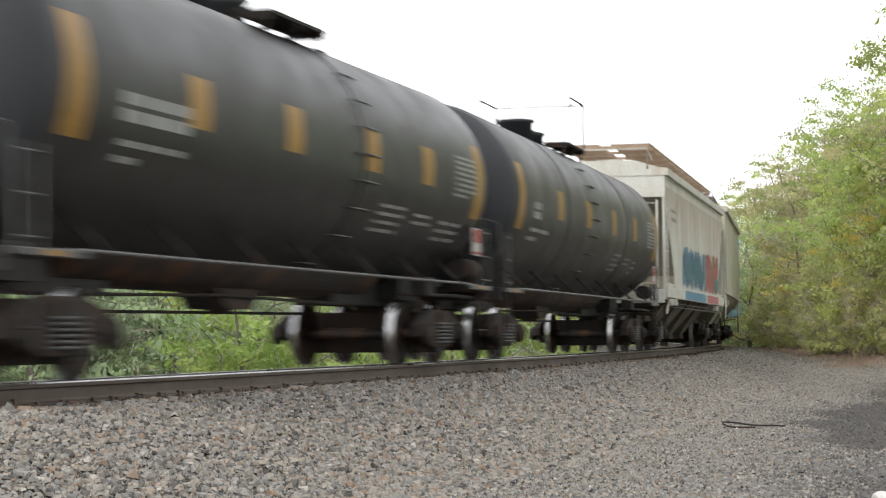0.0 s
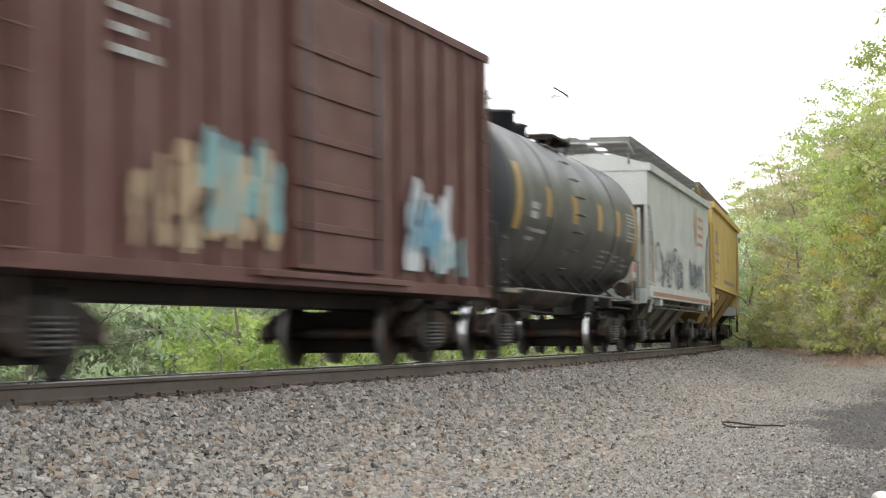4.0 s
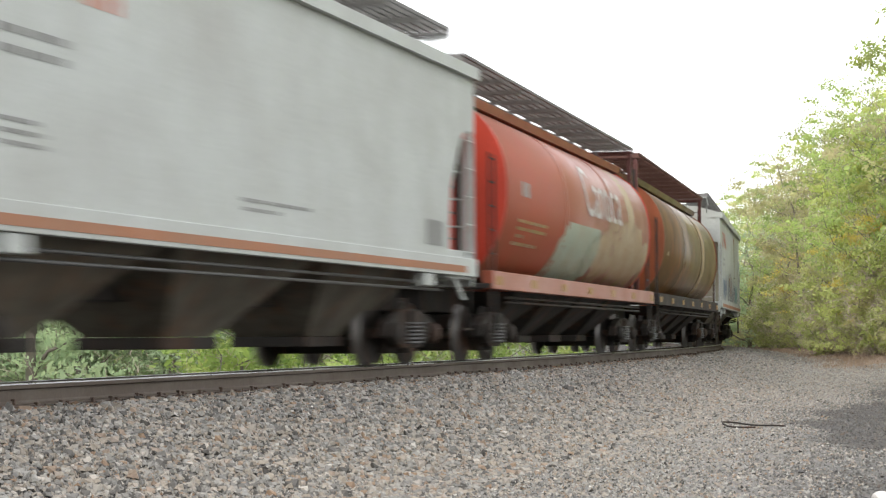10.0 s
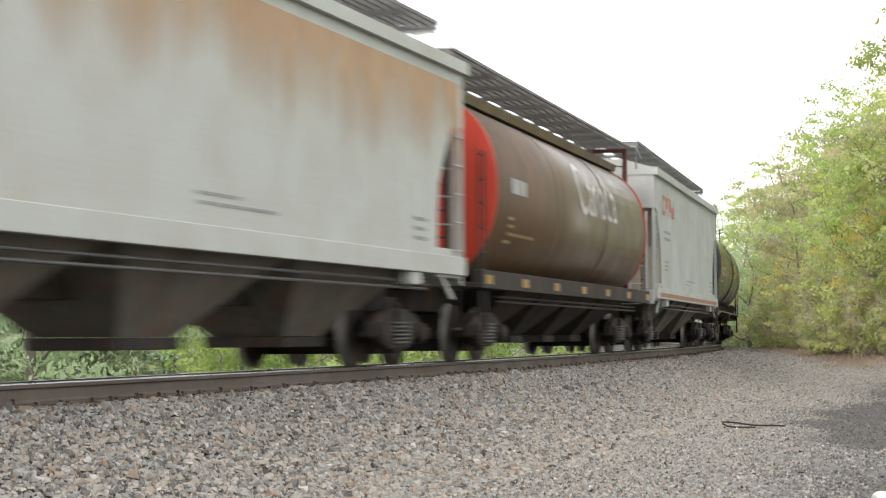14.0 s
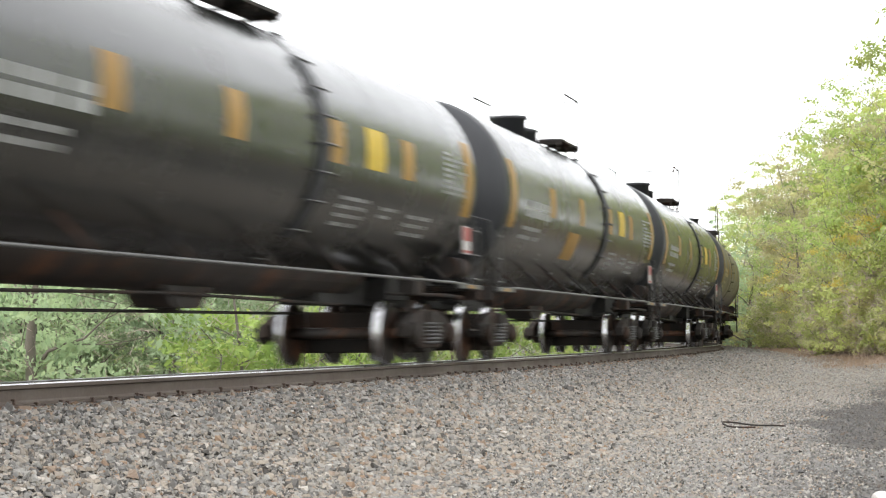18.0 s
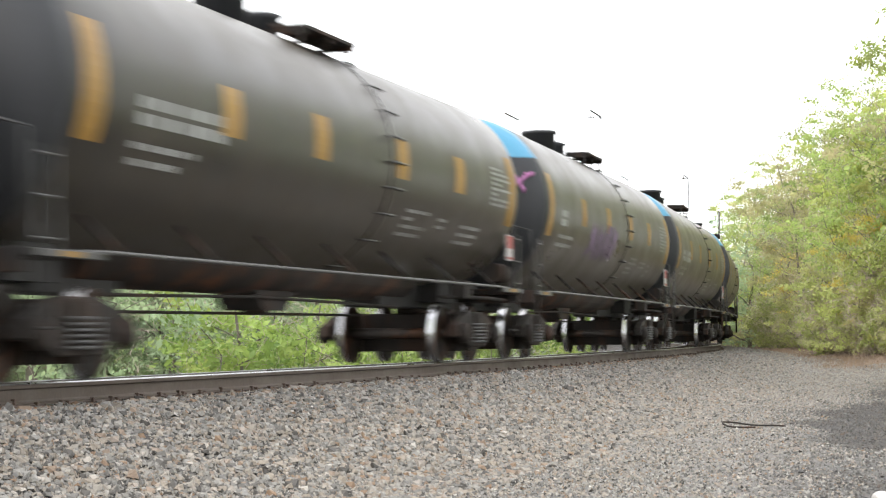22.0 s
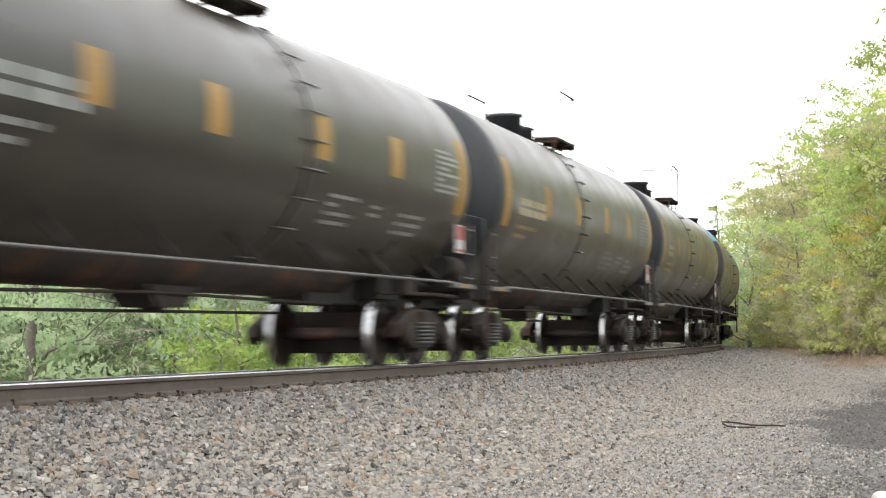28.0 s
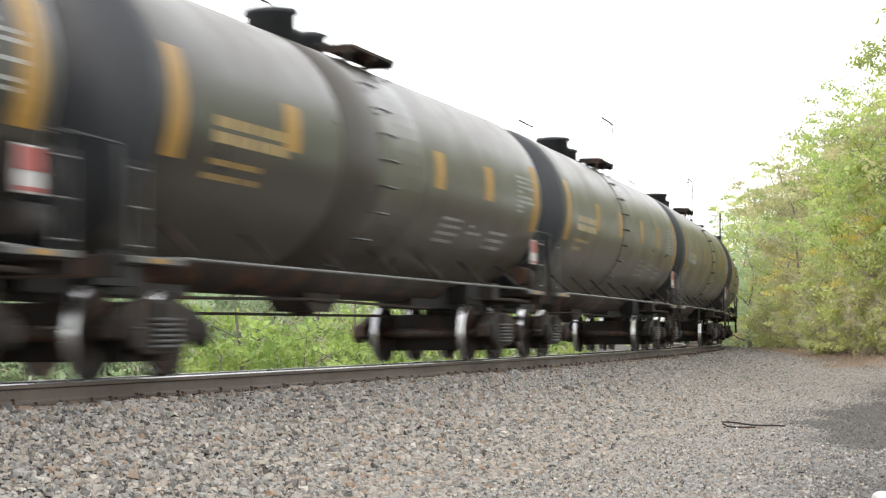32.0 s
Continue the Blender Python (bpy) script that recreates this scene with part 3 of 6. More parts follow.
def wheel_mesh():
    bm = bmesh.new()
    lathe(bm, ((-0.03, 0.10), (-0.03, 0.11), (-0.012, 0.14), (-0.018, 0.36), (-0.045, 0.395), (-0.045, 0.45)), "Y", 18)
    lathe(bm, ((-0.045, 0.40), (-0.045, R_WHEEL - 0.006), (0.055, R_WHEEL), (0.062, R_WHEEL + 0.022), (0.075, R_WHEEL + 0.026), (0.088, R_WHEEL + 0.012), (0.088, 0.39), (0.02, 0.36)), "Y", 24, mi=0)
    for f in bm.faces:
        c = f.calc_center_median()
        if math.hypot(c.x, c.z) > 0.44 and -0.044 < c.y < 0.06:
            f.material_index = 1
    return bm


SHARED = {}


def shared(name, key, maker, material, parent, place, label=""):
    """A part whose mesh is made once and then used by all its like."""
    if key not in SHARED:
        me = bpy.data.meshes.new(name)
        bm = maker()
        bm.to_mesh(me)
        bm.free()
        for mt in (material if isinstance(material, (list, tuple)) else [material]):
            me.materials.append(mt)
        SHARED[key] = me
    ob = new(name, SHARED[key])
    ob.parent = parent
    ob.matrix_basis = place
    if label:
        ob["label"] = label
    return ob


def side_frame_mesh():
    bm = bmesh.new()
    out = [(-1.16, 0.40), (-1.16, 0.58), (-0.86, 0.70), (-0.42, 0.80), (0.42, 0.80), (0.86, 0.70), (1.16, 0.58), (1.16, 0.40), (0.78, 0.40), (0.42, 0.24), (-0.42, 0.24), (-0.78, 0.40)]
    fs = prism(bm, out, -0.085, 0.085)
    bmesh.ops.bevel(bm, geom=list({e for f in fs for e in f.edges}), offset=0.018, segments=1, affect="EDGES")
    for k in (-0.62, 0.62):
        prism(bm, [(k - 0.16, 0.46), (k + 0.16, 0.46), (k + 0.10, 0.62), (k - 0.10, 0.62)], -0.10, 0.10)
    return bm


def spring_mesh():
    bm = bmesh.new()
    for j in range(6):
        lathe(bm, ((0.055 * j, 0.078), (0.02 + 0.055 * j, 0.09), (0.04 + 0.055 * j, 0.078)), "Z", 8)
    return bm


def cap_mesh():
    bm = bmesh.new()
    lathe(bm, ((0.0, 0.16), (0.10, 0.15), (0.14, 0.11), (0.16, 0.05)), "Y", 14)
    return bm


def column_mesh():
    bm = bmesh.new()
    box(bm, -0.07, 0.07, -0.10, 0.10, 0.30, 0.74, 0.02)
    return bm


def bolster_mesh():
    bm = bmesh.new()
    box(bm, -0.2, 0.2, -1.2, 1.2, 0.50, 0.78, 0.03)
    lathe(bm, ((0.78, 0.25), (0.90, 0.25)), "Z", 16)
    return bm


def beam_mesh():
    bm = bmesh.new()
    box(bm, -0.16, 0.16, -0.95, 0.95, 0.17, 0.44, 0.02)
    return bm


def shoe_mesh():
    bm = bmesh.new()
    prism(bm, [(-0.04, 0.22), (0.02, 0.22), (0.05, 0.40), (0.02, 0.58), (-0.04, 0.58), (-0.01, 0.40)], -0.06, 0.06)
    return bm


def axle_mesh():
    bm = bmesh.new()
    lathe(bm, ((-1.05, 0.07), (-0.72, 0.075), (-0.7, 0.09), (-0.35, 0.085), (0.35, 0.085), (0.7, 0.09), (0.72, 0.075), (1.05, 0.07)), "Y", 12)
    return bm


def add_trucks(car, centres, style=0):
    """Two trucks: side frames with springs and bearings, bolsters, brakes, wheelsets with two wheels each."""
    for cx in centres:
        for side in (-1, 1):
            turn = 180 if side < 0 else 0
            fr = shared("side_frame", "side_frame", side_frame_mesh, TRUCK, car, pose(cx, side * 1.045, 0, 0, 0, turn))
            for k in (-0.2, 0.0, 0.2):
                shared("spring", "spring", spring_mesh, PIPE, fr, pose(k, 0.10, 0.30), "steel coil spring")
            for k in (-0.89, 0.89):
                shared("bearing_cap", "cap", cap_mesh, TRUCK, fr, pose(k, 0.06, R_WHEEL))
            for k in (-0.36, 0.36):
                shared("frame_column", "column", column_mesh, TRUCK, fr, pose(k, 0, 0))
        shared("bolster", "bolster", bolster_mesh, TRUCK, car, pose(cx, 0, 0))
        for k in (-0.32, 0.32):
            bb = shared("brake_beam", "beam", beam_mesh, TRUCK, car, pose(cx + k, 0, 0))
            for side in (-1, 1):
                shared("brake_shoe", "shoe", shoe_mesh, TRUCK, bb, pose(0.1 * (1 if k > 0 else -1), side * 0.75, 0, 0, 0, 0 if k > 0 else 180))
        for k in (-0.89, 0.89):
            ws = shared("wheelset", "axle", axle_mesh, WHEEL, car, pose(cx + k, 0, R_WHEEL))
            for side in (-1, 1):
                shared("wheel", ("wheel", style), wheel_mesh, [WHEEL, TREAD_DULL if style else TREAD], ws, pose(0, side * 0.755, 0, 0, 0, 180 if side > 0 else 0), "dark steel wheel with a bright worn tread")


def add_couplers(car, half):
    """Draw gear, coupler heads and air hoses at both ends; the heads of two cars meet."""
    for e in (-1, 1):
        bm = bmesh.new()
        box(bm, min(e * half, e * (half - 1.7)) + (0.28 if e < 0 else 0), max(e * half, e * (half - 1.7)) - (0.28 if e > 0 else 0), -0.09, 0.09, 0.78, 0.95, 0.02)
        prism(bm, [(e * (half - 0.36), 0.72), (e * (half - 0.01), 0.74), (e * (half - 0.01), 1.0), (e * (half - 0.36), 1.02)], -0.17, 0.15)
        cp = part("coupler", bm, TRUCK, car)
        bm = bmesh.new()
        tube(bm, [(e * (half - 0.55), -0.35, 0.85), (e * (half - 0.42), -0.36, 0.55), (e * (half - 0.2), -0.3, 0.42), (e * (half - 0.02), -0.2, 0.5)], 0.025, 6)
        part("air_hose", bm, UNDER, cp, "black rubber air hose")


def car_root(name, label, category, group):
    e = new(name)
    tagged(e, label, category, group)
    return e


def rung_mesh(width, r, bent=0.0):
    def make():
        bm = bmesh.new()
        h = width / 2
        pts = [(-h, 0, 0), (h, 0, 0)] if bent == 0 else [(-h, bent, 0), (-h, 0, 0), (h, 0, 0), (h, bent, 0)]
        tube(bm, pts, r, 6)
        return bm
    return make


def ladder(name, car, x, y, z0, z1, width, material, along="X", step=0.4, rail=True, r=0.014):
    """Rungs between two side rails."""
    bm = bmesh.new()
    hw = width / 2
    n = max(2, int((z1 - z0) / step) + 1)
    t = 0.03 if rail else 0.012
    zs = [z0 + 0.12 + (z1 - z0 - 0.2) * i / (n - 1) for i in range(n)]
    for k in (-1, 1):
        if along == "X":
            box(bm, x + k * hw - t, x + k * hw + t, y - 0.012, y + 0.012, z0, z1)
        else:
            box(bm, x - 0.012, x + 0.012, y + k * hw - t, y + k * hw + t, z0, z1)
    ld = part(name, bm, material, car)
    for z in zs:
        shared("rung", ("rung", width, r, material.name), rung_mesh(width, r), material, ld, pose(x, y, z, 0, 0, 0 if along == "X" else 90))
    return ld


def decal(name, car, x0, x1, z0, z1, surf, material, label="", lift=0.005, nz=6, nx=1, lean=0.0):
    """A thin painted or stuck-on panel that follows the car's side; surf(z) is the side's distance from the middle."""
    bm = bmesh.new()
    rows = []
    for i in range(nz + 1):
        z = z0 + (z1 - z0) * i / nz
        rows.append([bm.verts.new((x0 + (x1 - x0) * j / nx + lean * i / nz, -(surf(z) + lift), z)) for j in range(nx + 1)])
    for a, b in zip(rows, rows[1:]):
        for j in range(nx):
            bm.faces.new((a[j], a[j + 1], b[j + 1], b[j]))
    return part(name, bm, material, car, label)


def bars(name, car, x0, x1, z0, z1, rows, surf, material, seed, label="", lift=0.005, gap=0.58):
    """Writing too small to read: rows of short bars."""
    rng = random.Random(seed)
    bm = bmesh.new()
    hgt = (z1 - z0) / rows
    for k in range(rows):
        x = x0 + rng.uniform(0, 0.06) * (x1 - x0)
        while x < x1 - 0.04:
            w = min(rng.uniform(0.12, 0.36) * (1 + hgt * 2), x1 - x)
            za, zb = z0 + hgt * (k + gap / 2), z0 + hgt * (k + 1 - gap / 2)
            f = [(x, za), (x + w, za), (x + w, zb), (x, zb)]
            bm.faces.new([bm.verts.new((a, -(surf(b) + lift), b)) for a, b in f])
            x += w + rng.uniform(0.03, 0.12)
            if rng.random() < 0.15:
                break
    ob = part(name, bm, material, car, label)
    ob["kind"] = "stuff"
    return ob


def splash(name, car, x0, x1, z0, z1, surf, material, seed, label="", lift=0.006, fill=0.8):
    """Spray-painted lettering that cannot be read: overlapping rounded strokes with uneven edges."""
    rng = random.Random(seed)
    bm = bmesh.new()
    n = max(3, int((x1 - x0) / ((z1 - z0) * 0.5)))
    q = 0
    for i in range(n):
        cx = x0 + (x1 - x0) * (i + 0.5) / n
        w = (x1 - x0) / n * fill
        for j in range(rng.randint(6, 8) if fill > 0.75 else 4):
            ang0 = rng.uniform(0, 6.28)
            px, pz = cx + rng.uniform(-0.4, 0.4) * w, z0 + (z1 - z0) * rng.uniform(0.15, 0.85)
            rx, rz = w * rng.uniform(0.2, 0.45), (z1 - z0) * rng.uniform(0.1, 0.32)
            q += 1
            up = lift + 0.00035 * q
            ring = []
            for k in range(18):
                t = ang0 + 2 * math.pi * k / 18
                e = 1 + 0.10 * math.sin(3 * t + j) + rng.uniform(-0.06, 0.06)
                z = min(max(pz + rz * e * math.sin(t), z0), z1)
                x = min(max(px + rx * e * math.cos(t) + 0.15 * (z - pz), x0), x1)
                ring.append(bm.verts.new((x, -(surf(z) + up), z)))
            c = bm.verts.new((px, -(surf(pz) + up), pz))
            for k in range(18):
                bm.faces.new((c, ring[k], ring[(k + 1) % 18]))
    ob = part(name, bm, material, car, label)
    ob["kind"] = "stuff"
    return ob


def scribble(car, x0, x1, z0, z1, surf, material, seed, n=14, width=0.035):
    """Thin looping spray lines, one over another, not to be read."""
    rng = random.Random(seed)
    bm = bmesh.new()
    for q in range(n):
        cx, cz = rng.uniform(x0, x1), rng.uniform(z0, z1)
        rx, rz, t0 = rng.uniform(0.2, 0.6), rng.uniform(0.1, 0.4), rng.uniform(0, 6.28)
        turn, drift = rng.uniform(1.5, 5.0), rng.uniform(-0.5, 0.9)
        rows = []
        for i in range(15):
            t = t0 + turn * i / 14
            x = min(max(cx + rx * math.cos(t) + drift * i / 14, x0), x1)
            z = min(max(cz + rz * math.sin(t), z0), z1)
            nx, nz = math.cos(t), math.sin(t)
            rows.append([bm.verts.new((x + s * nx * width, -(surf(z) + 0.006 + 0.0003 * q), z + s * nz * width)) for s in (-1, 1)])
        for a, b in zip(rows, rows[1:]):
            bm.faces.new((a[0], a[1], b[1], b[0]))
    ob = part("graffiti", bm, material, car, "thin dark spray-painted scribble")
    ob["kind"] = "stuff"


def tall_scrawl(car, x0, x1, z0, z1, surf, material, seed):
    """Tall spray-painted shapes side by side: wobbly uprights joined by bars, not to be read."""
    rng = random.Random(seed)
    bm = bmesh.new()
    q = 0

    def stroke(xa, za, xb, zb, w):
        nonlocal q
        q += 1
        n = 6
        rows = []
        for i in range(n + 1):
            t = i / n
            x, z = xa + (xb - xa) * t, za + (zb - za) * t
            ww = w * rng.uniform(0.85, 1.12)
            dx, dz = (ww, 0) if abs(zb - za) > abs(xb - xa) else (0, ww)
            rows.append([bm.verts.new((x + s * dx, -(surf(z) + 0.006 + 0.0004 * q), min(max(z + s * dz, z0), z1))) for s in (-1, 1)])
        for a, b in zip(rows, rows[1:]):
            bm.faces.new((a[0], a[1], b[1], b[0]))

    n = 4
    for i in range(n):
        a = x0 + (x1 - x0) * (i + 0.06) / n
        b = x0 + (x1 - x0) * (i + 0.94) / n
        w = (b - a) * 0.26
        stroke(a + w, z0 + rng.uniform(0, 0.25), a + w + rng.uniform(-0.1, 0.1), z1 - rng.uniform(0, 0.35), w)
        stroke(b - w, z0 + rng.uniform(0, 0.4), b - w + rng.uniform(-0.1, 0.1), z1 - rng.uniform(0, 0.6), w * 0.9)
        for f in rng.sample((0.2, 0.45, 0.6, 0.86), 2 + i % 2):
            z = z0 + (z1 - z0) * f
            stroke(a + w, z, b - w, z + rng.uniform(-0.1, 0.1), 0.34)
    ob = part("graffiti", bm, material, car, "tall pale yellow spray-painted shapes")
    ob["kind"] = "stuff"


def lettering(name, car, text, x0, z0, size, surf, material, label="", lift=0.006):
    """A readable word laid on the car's side, cut from the built-in font."""
    cu = bpy.data.curves.new(name, "FONT")
    cu.body, cu.size = text, size
    tmp = bpy.data.objects.new(name + "_source", cu)
    scene.collection.objects.link(tmp)
    me = bpy.data.meshes.new_from_object(tmp)
    bpy.data.objects.remove(tmp)
    bm = bmesh.new()
    bm.from_mesh(me)
    bpy.data.meshes.remove(me)
    for v in bm.verts:
        v.co = Vector((x0 + v.co.x, -(surf(z0 + v.co.y) + lift), z0 + v.co.y))
    return part(name, bm, material, car, label)


# ---- tank cars ----


def tank_car(name, length, shell, style, seed, blue=False):
    """A tank on two stub sills: shell, ends, saddles, top fittings, ladders, rails and markings."""
    rng = random.Random(seed)
    words = {"gloss": "shiny black tank car reflecting the trees, with orange reflectors", "white": "dusty black tank car with orange reflectors and white stencilling",
             "yellow": "dusty black tank car with orange reflectors and yellow stencilling", "old": "worn black tank car with a raised ring seam",
             "patched": "black tank car with a weathered brown band round its middle"}[style]
    car = car_root(name, words, "tank car", "rail cars of the passing train")
    half = length / 2
    rt, zc = 1.57, 2.76
    e = half - 0.5
    bm = bmesh.new()
    prof = [(-e + 0.0, 0.02), (-e + 0.02, 0.52), (-e + 0.10, 1.04), (-e + 0.24, 1.38), (-e + 0.42, 1.53), (-e + 0.58, rt)]
    n = 13
    prof += [(-e + 0.58 + (2 * e - 1.16) * i / n, rt) for i in range(1, n)]
    prof += [(-p[0], p[1]) for p in prof[5::-1]]
    lathe(bm, prof, "X", 56, (0, 0, zc))
    tank = part("tank_shell", bm, shell, car)
    for f in tank.data.polygons:
        f.use_smooth = True

    def surf(z):
        return math.sqrt(max(0.0, rt * rt - (z - zc) ** 2))

    bm = bmesh.new()
    lathe(bm, [(p[0] - 0.012, p[1] * 1.001) for p in prof[:6]], "X", 56, (0, 0, zc))
    hd = part("front_head", bm, BLACK_HEAD, car, "matt black dished tank end")
    if blue:
        bm = bmesh.new()
        lathe(bm, [(p[0] - 0.018, p[1] * 1.003) for p in prof[:6]], "X", 56, (0, 0, zc))
        bmesh.ops.bisect_plane(bm, geom=bm.verts[:] + bm.edges[:] + bm.faces[:], plane_co=(0, 0, zc + 0.80), plane_no=(0, 0, 1), clear_inner=True)
        part("blue_cap", bm, BLUE_PAINT, hd, "sky blue painted upper part of the tank end")
    for k in ((-3.4, 3.4) if style in ("old",) else (-0.9,) if style in ("yellow", "patched") else (1.25,)):
        bm = bmesh.new()
        w = 0.06 if style != "patched" else 1.7
        ring = [(k - w, rt), (k - w, rt + 0.008), (k + w, rt + 0.008), (k + w, rt)]
        lathe(bm, ring, "X", 56, (0, 0, zc))
        part("ring_seam", bm, shell if style != "patched" else BROWN_DARK, car)
    for sx in (-1, 1):
        bm = bmesh.new()
        box(bm, min(sx * (half - 0.55), sx * (half - 4.6)), max(sx * (half - 0.55), sx * (half - 4.6)), -0.30, 0.30, 0.86, 1.32, 0.02)
        part("stub_sill", bm, DARK_STEEL, car)
        bm = bmesh.new()
        cx = sx * (half - 2.05)
        prism(bm, [(cx - 0.55, 0.95), (cx - 0.28, 2.0), (cx + 0.28, 2.0), (cx + 0.55, 0.95)], -0.62, 0.62)
        part("saddle", bm, DARK_STEEL, car)
        bm = bmesh.new()
        box(bm, min(sx * (half - 0.42), sx * (half - 1.0)), max(sx * (half - 0.42), sx * (half - 1.0)), -1.42, 1.42, 1.10, 1.16, 0.01)
        box(bm, min(sx * (half - 0.40), sx * (half - 0.48)), max(sx * (half - 0.40), sx * (half - 0.48)), -1.42, 1.42, 0.98, 1.20, 0.01)
        pf = part("end_platform", bm, UNDER, car)
        bm = bmesh.new()
        xa, xb = sorted((sx * (half - 0.5), sx * (half - 1.75)))
        box(bm, xa, xb, -1.50, -1.43, 1.12, 1.19, 0.01)
        part("running_board", bm, PIPE, pf, "worn pale grey running board")
        bm = bmesh.new()
        box(bm, (xa + xb) / 2 - 0.16, (xa + xb) / 2 + 0.16, -1.507, -1.502, 1.13, 1.18)
        part("reflector", bm, ORANGE, pf)
        ladder("end_ladder", car, sx * (half - 0.72), -1.46, 1.16, 2.1, 0.40, PIPE, rail=False, step=0.32)
        bm = bmesh.new()
        x = sx * (half - 0.5)
        for y in (-1.36, 1.36):
            tube(bm, [(x, y, 1.15), (x, y, 2.25), (x + 0.0, y * 0.6, 2.4)], 0.02, 6)
        tube(bm, [(x, -0.85, 2.38), (x, 0.85, 2.38)], 0.02, 6)
        part("end_railing", bm, PIPE, car)
        for side in (-1, 1):
            bm = bmesh.new()
            tube(bm, [(sx * (half - 0.6), side * 1.42, 0.5), (sx * (half - 0.6), side * 1.42, 1.1)], 0.018, 6)
            tube(bm, [(sx * (half - 0.98), side * 1.42, 0.5), (sx * (half - 0.98), side * 1.42, 1.1)], 0.018, 6)
            tube(bm, [(sx * (half - 0.6), side * 1.42, 0.5), (sx * (half - 0.98), side * 1.42, 0.5)], 0.018, 6)
            part("sill_step", bm, UNDER, car)
    bm = bmesh.new()
    lengthwise(bm, [(0.62 * math.cos(a), 1.45 + 0.50 * math.sin(a)) for a in [math.pi + math.pi * i / 10 for i in range(11)]], -half + 3.4, half - 3.4, 0, True)
    part("belly_jacket", bm, BELLY, car, "rust-brown rounded jacket under the tank")
    for side in (-1, 1):
        bm = bmesh.new()
        tube(bm, [(-half + 0.6, side * 1.46, 1.16), (-half + 1.9, side * 1.47, 1.20), (half - 1.9, side * 1.47, 1.20), (half - 0.6, side * 1.46, 1.16)], 0.022, 8)
        part("side_rail", bm, PIPE, car, "long pale grey pipe along the sill")
        bm = bmesh.new()
        for k in range(7):
            x = -half + 2.2 + (length - 4.4) * k / 6
            tube(bm, [(x, side * 1.46, 1.2), (x, side * 1.0, 1.62)], 0.025, 6)
        part("rail_bracket", bm, UNDER, car)["kind"] = "stuff"
    # fittings on top
    hx = -1.0
    bm = bmesh.new()
    lathe(bm, ((zc + rt - 0.12, 0.34), (zc + rt + 0.36, 0.34), (zc + rt + 0.38, 0.39), (zc + rt + 0.44, 0.37), (zc + rt + 0.46, 0.15)), "Z", 22, (hx, 0, 0))
    part("fittings_housing", bm, BLACK_HEAD, car, "round black protective housing on top")
    bm = bmesh.new()
    lathe(bm, ((zc + rt - 0.1, 0.3), (zc + rt + 0.22, 0.3), (zc + rt + 0.27, 0.36), (zc + rt + 0.33, 0.2)), "Z", 16, (hx + 1.3, 0, 0))
    tube(bm, [(hx + 2.0, 0.3, zc + rt - 0.1), (hx + 2.0, 0.3, zc + rt + 0.24)], 0.1, 10)
    part("manway", bm, BLACK_HEAD, car)
    bm = bmesh.new()
    for y in (-0.72, 0.72):
        box(bm, hx + 0.5, hx + 2.5, y - 0.24, y + 0.24, zc + rt - 0.02, zc + rt + 0.03, 0.008)
    for x in (hx + 0.56, hx + 1.5, hx + 2.4):
        box(bm, x - 0.03, x + 0.03, -0.96, 0.96, zc + rt - 0.08, zc + rt - 0.02)
        for y in (-0.9, 0.9):
            tube(bm, [(x, y, zc + rt - 0.05), (x, y * 0.95, zc + 1.2)], 0.02, 6)
    part("top_platform", bm, UNDER, car)
    zr = zc + rt + 0.02
    for y in (-0.95, 0.95):
        bm = bmesh.new()
        tube(bm, [(hx + 0.9, y, zr - 0.05), (hx + 0.9, y, zr + 0.95), (hx + 2.4, y, zr + 0.95), (hx + 2.4, y, zr - 0.05)], 0.02, 5)
        part("top_railing", bm, UNDER, car)
    bm = bmesh.new()
    tube(bm, [(hx + 2.4, -0.95, zr + 0.95), (hx + 2.4, 0.95, zr + 0.95)], 0.013, 5)
    part("railing_crossbar", bm, UNDER, car)
    # rungs up the side
    lx = -0.85 if style in ("yellow", "patched", "old") else 1.25
    for i in range(9):
        z = 1.35 + 0.34 * i
        y = -(surf(z) + 0.10)
        shared("rung", "tank_rung", rung_mesh(0.48, 0.014, 0.1), PIPE, car, pose(lx, y, z))
    if style == "gloss":
        bm = bmesh.new()
        rows = [[bm.verts.new((lx + u, -(surf(1.6 + 2.2 * i / 10) + 0.03), 1.6 + 2.2 * i / 10)) for u in (-0.22, 0.22)] for i in range(11)]
        for a, b in zip(rows, rows[1:]):
            bm.faces.new((a[0], a[1], b[1], b[0]))
        part("ladder_pad", bm, BLACK_HEAD, car)
    # markings: reflectors in a row, long ones at both ends
    for x in (-4.36, -1.47, 1.71, 4.51):
        x += rng.uniform(-0.1, 0.1)
        decal("reflector", car, x * length / 18.075 - 0.25, x * length / 18.075 + 0.25, 2.53, 3.06, surf, ORANGE)
    for x in (-half + 1.43, half - 1.43):
        decal("end_reflector", car, x - 0.21, x + 0.21, 2.2, 3.32, surf, ORANGE, nz=10)
    ink = LETTER_YELLOW if style in ("yellow", "patched") else LETTER
    bars("reporting_mark", car, -half + 2.35, -half + 4.55, 2.44, 2.72, 1, surf, ink, seed, "large stencilled mark", gap=0.0)
    bars("stencil", car, -half + 2.35, -half + 3.9, 2.02, 2.32, 2, surf, ink, seed + 1)
    bars("data_panel", car, half - 2.75, half - 1.55, 2.45, 3.1, 8, surf, LETTER, seed + 2, gap=0.5)
    bars("stencil", car, 2.2, 3.3, 1.78, 2.2, 4, surf, LETTER, seed + 3)
    bars("stencil", car, 3.8, 4.6, 1.95, 2.15, 2, surf, LETTER, seed + 4)
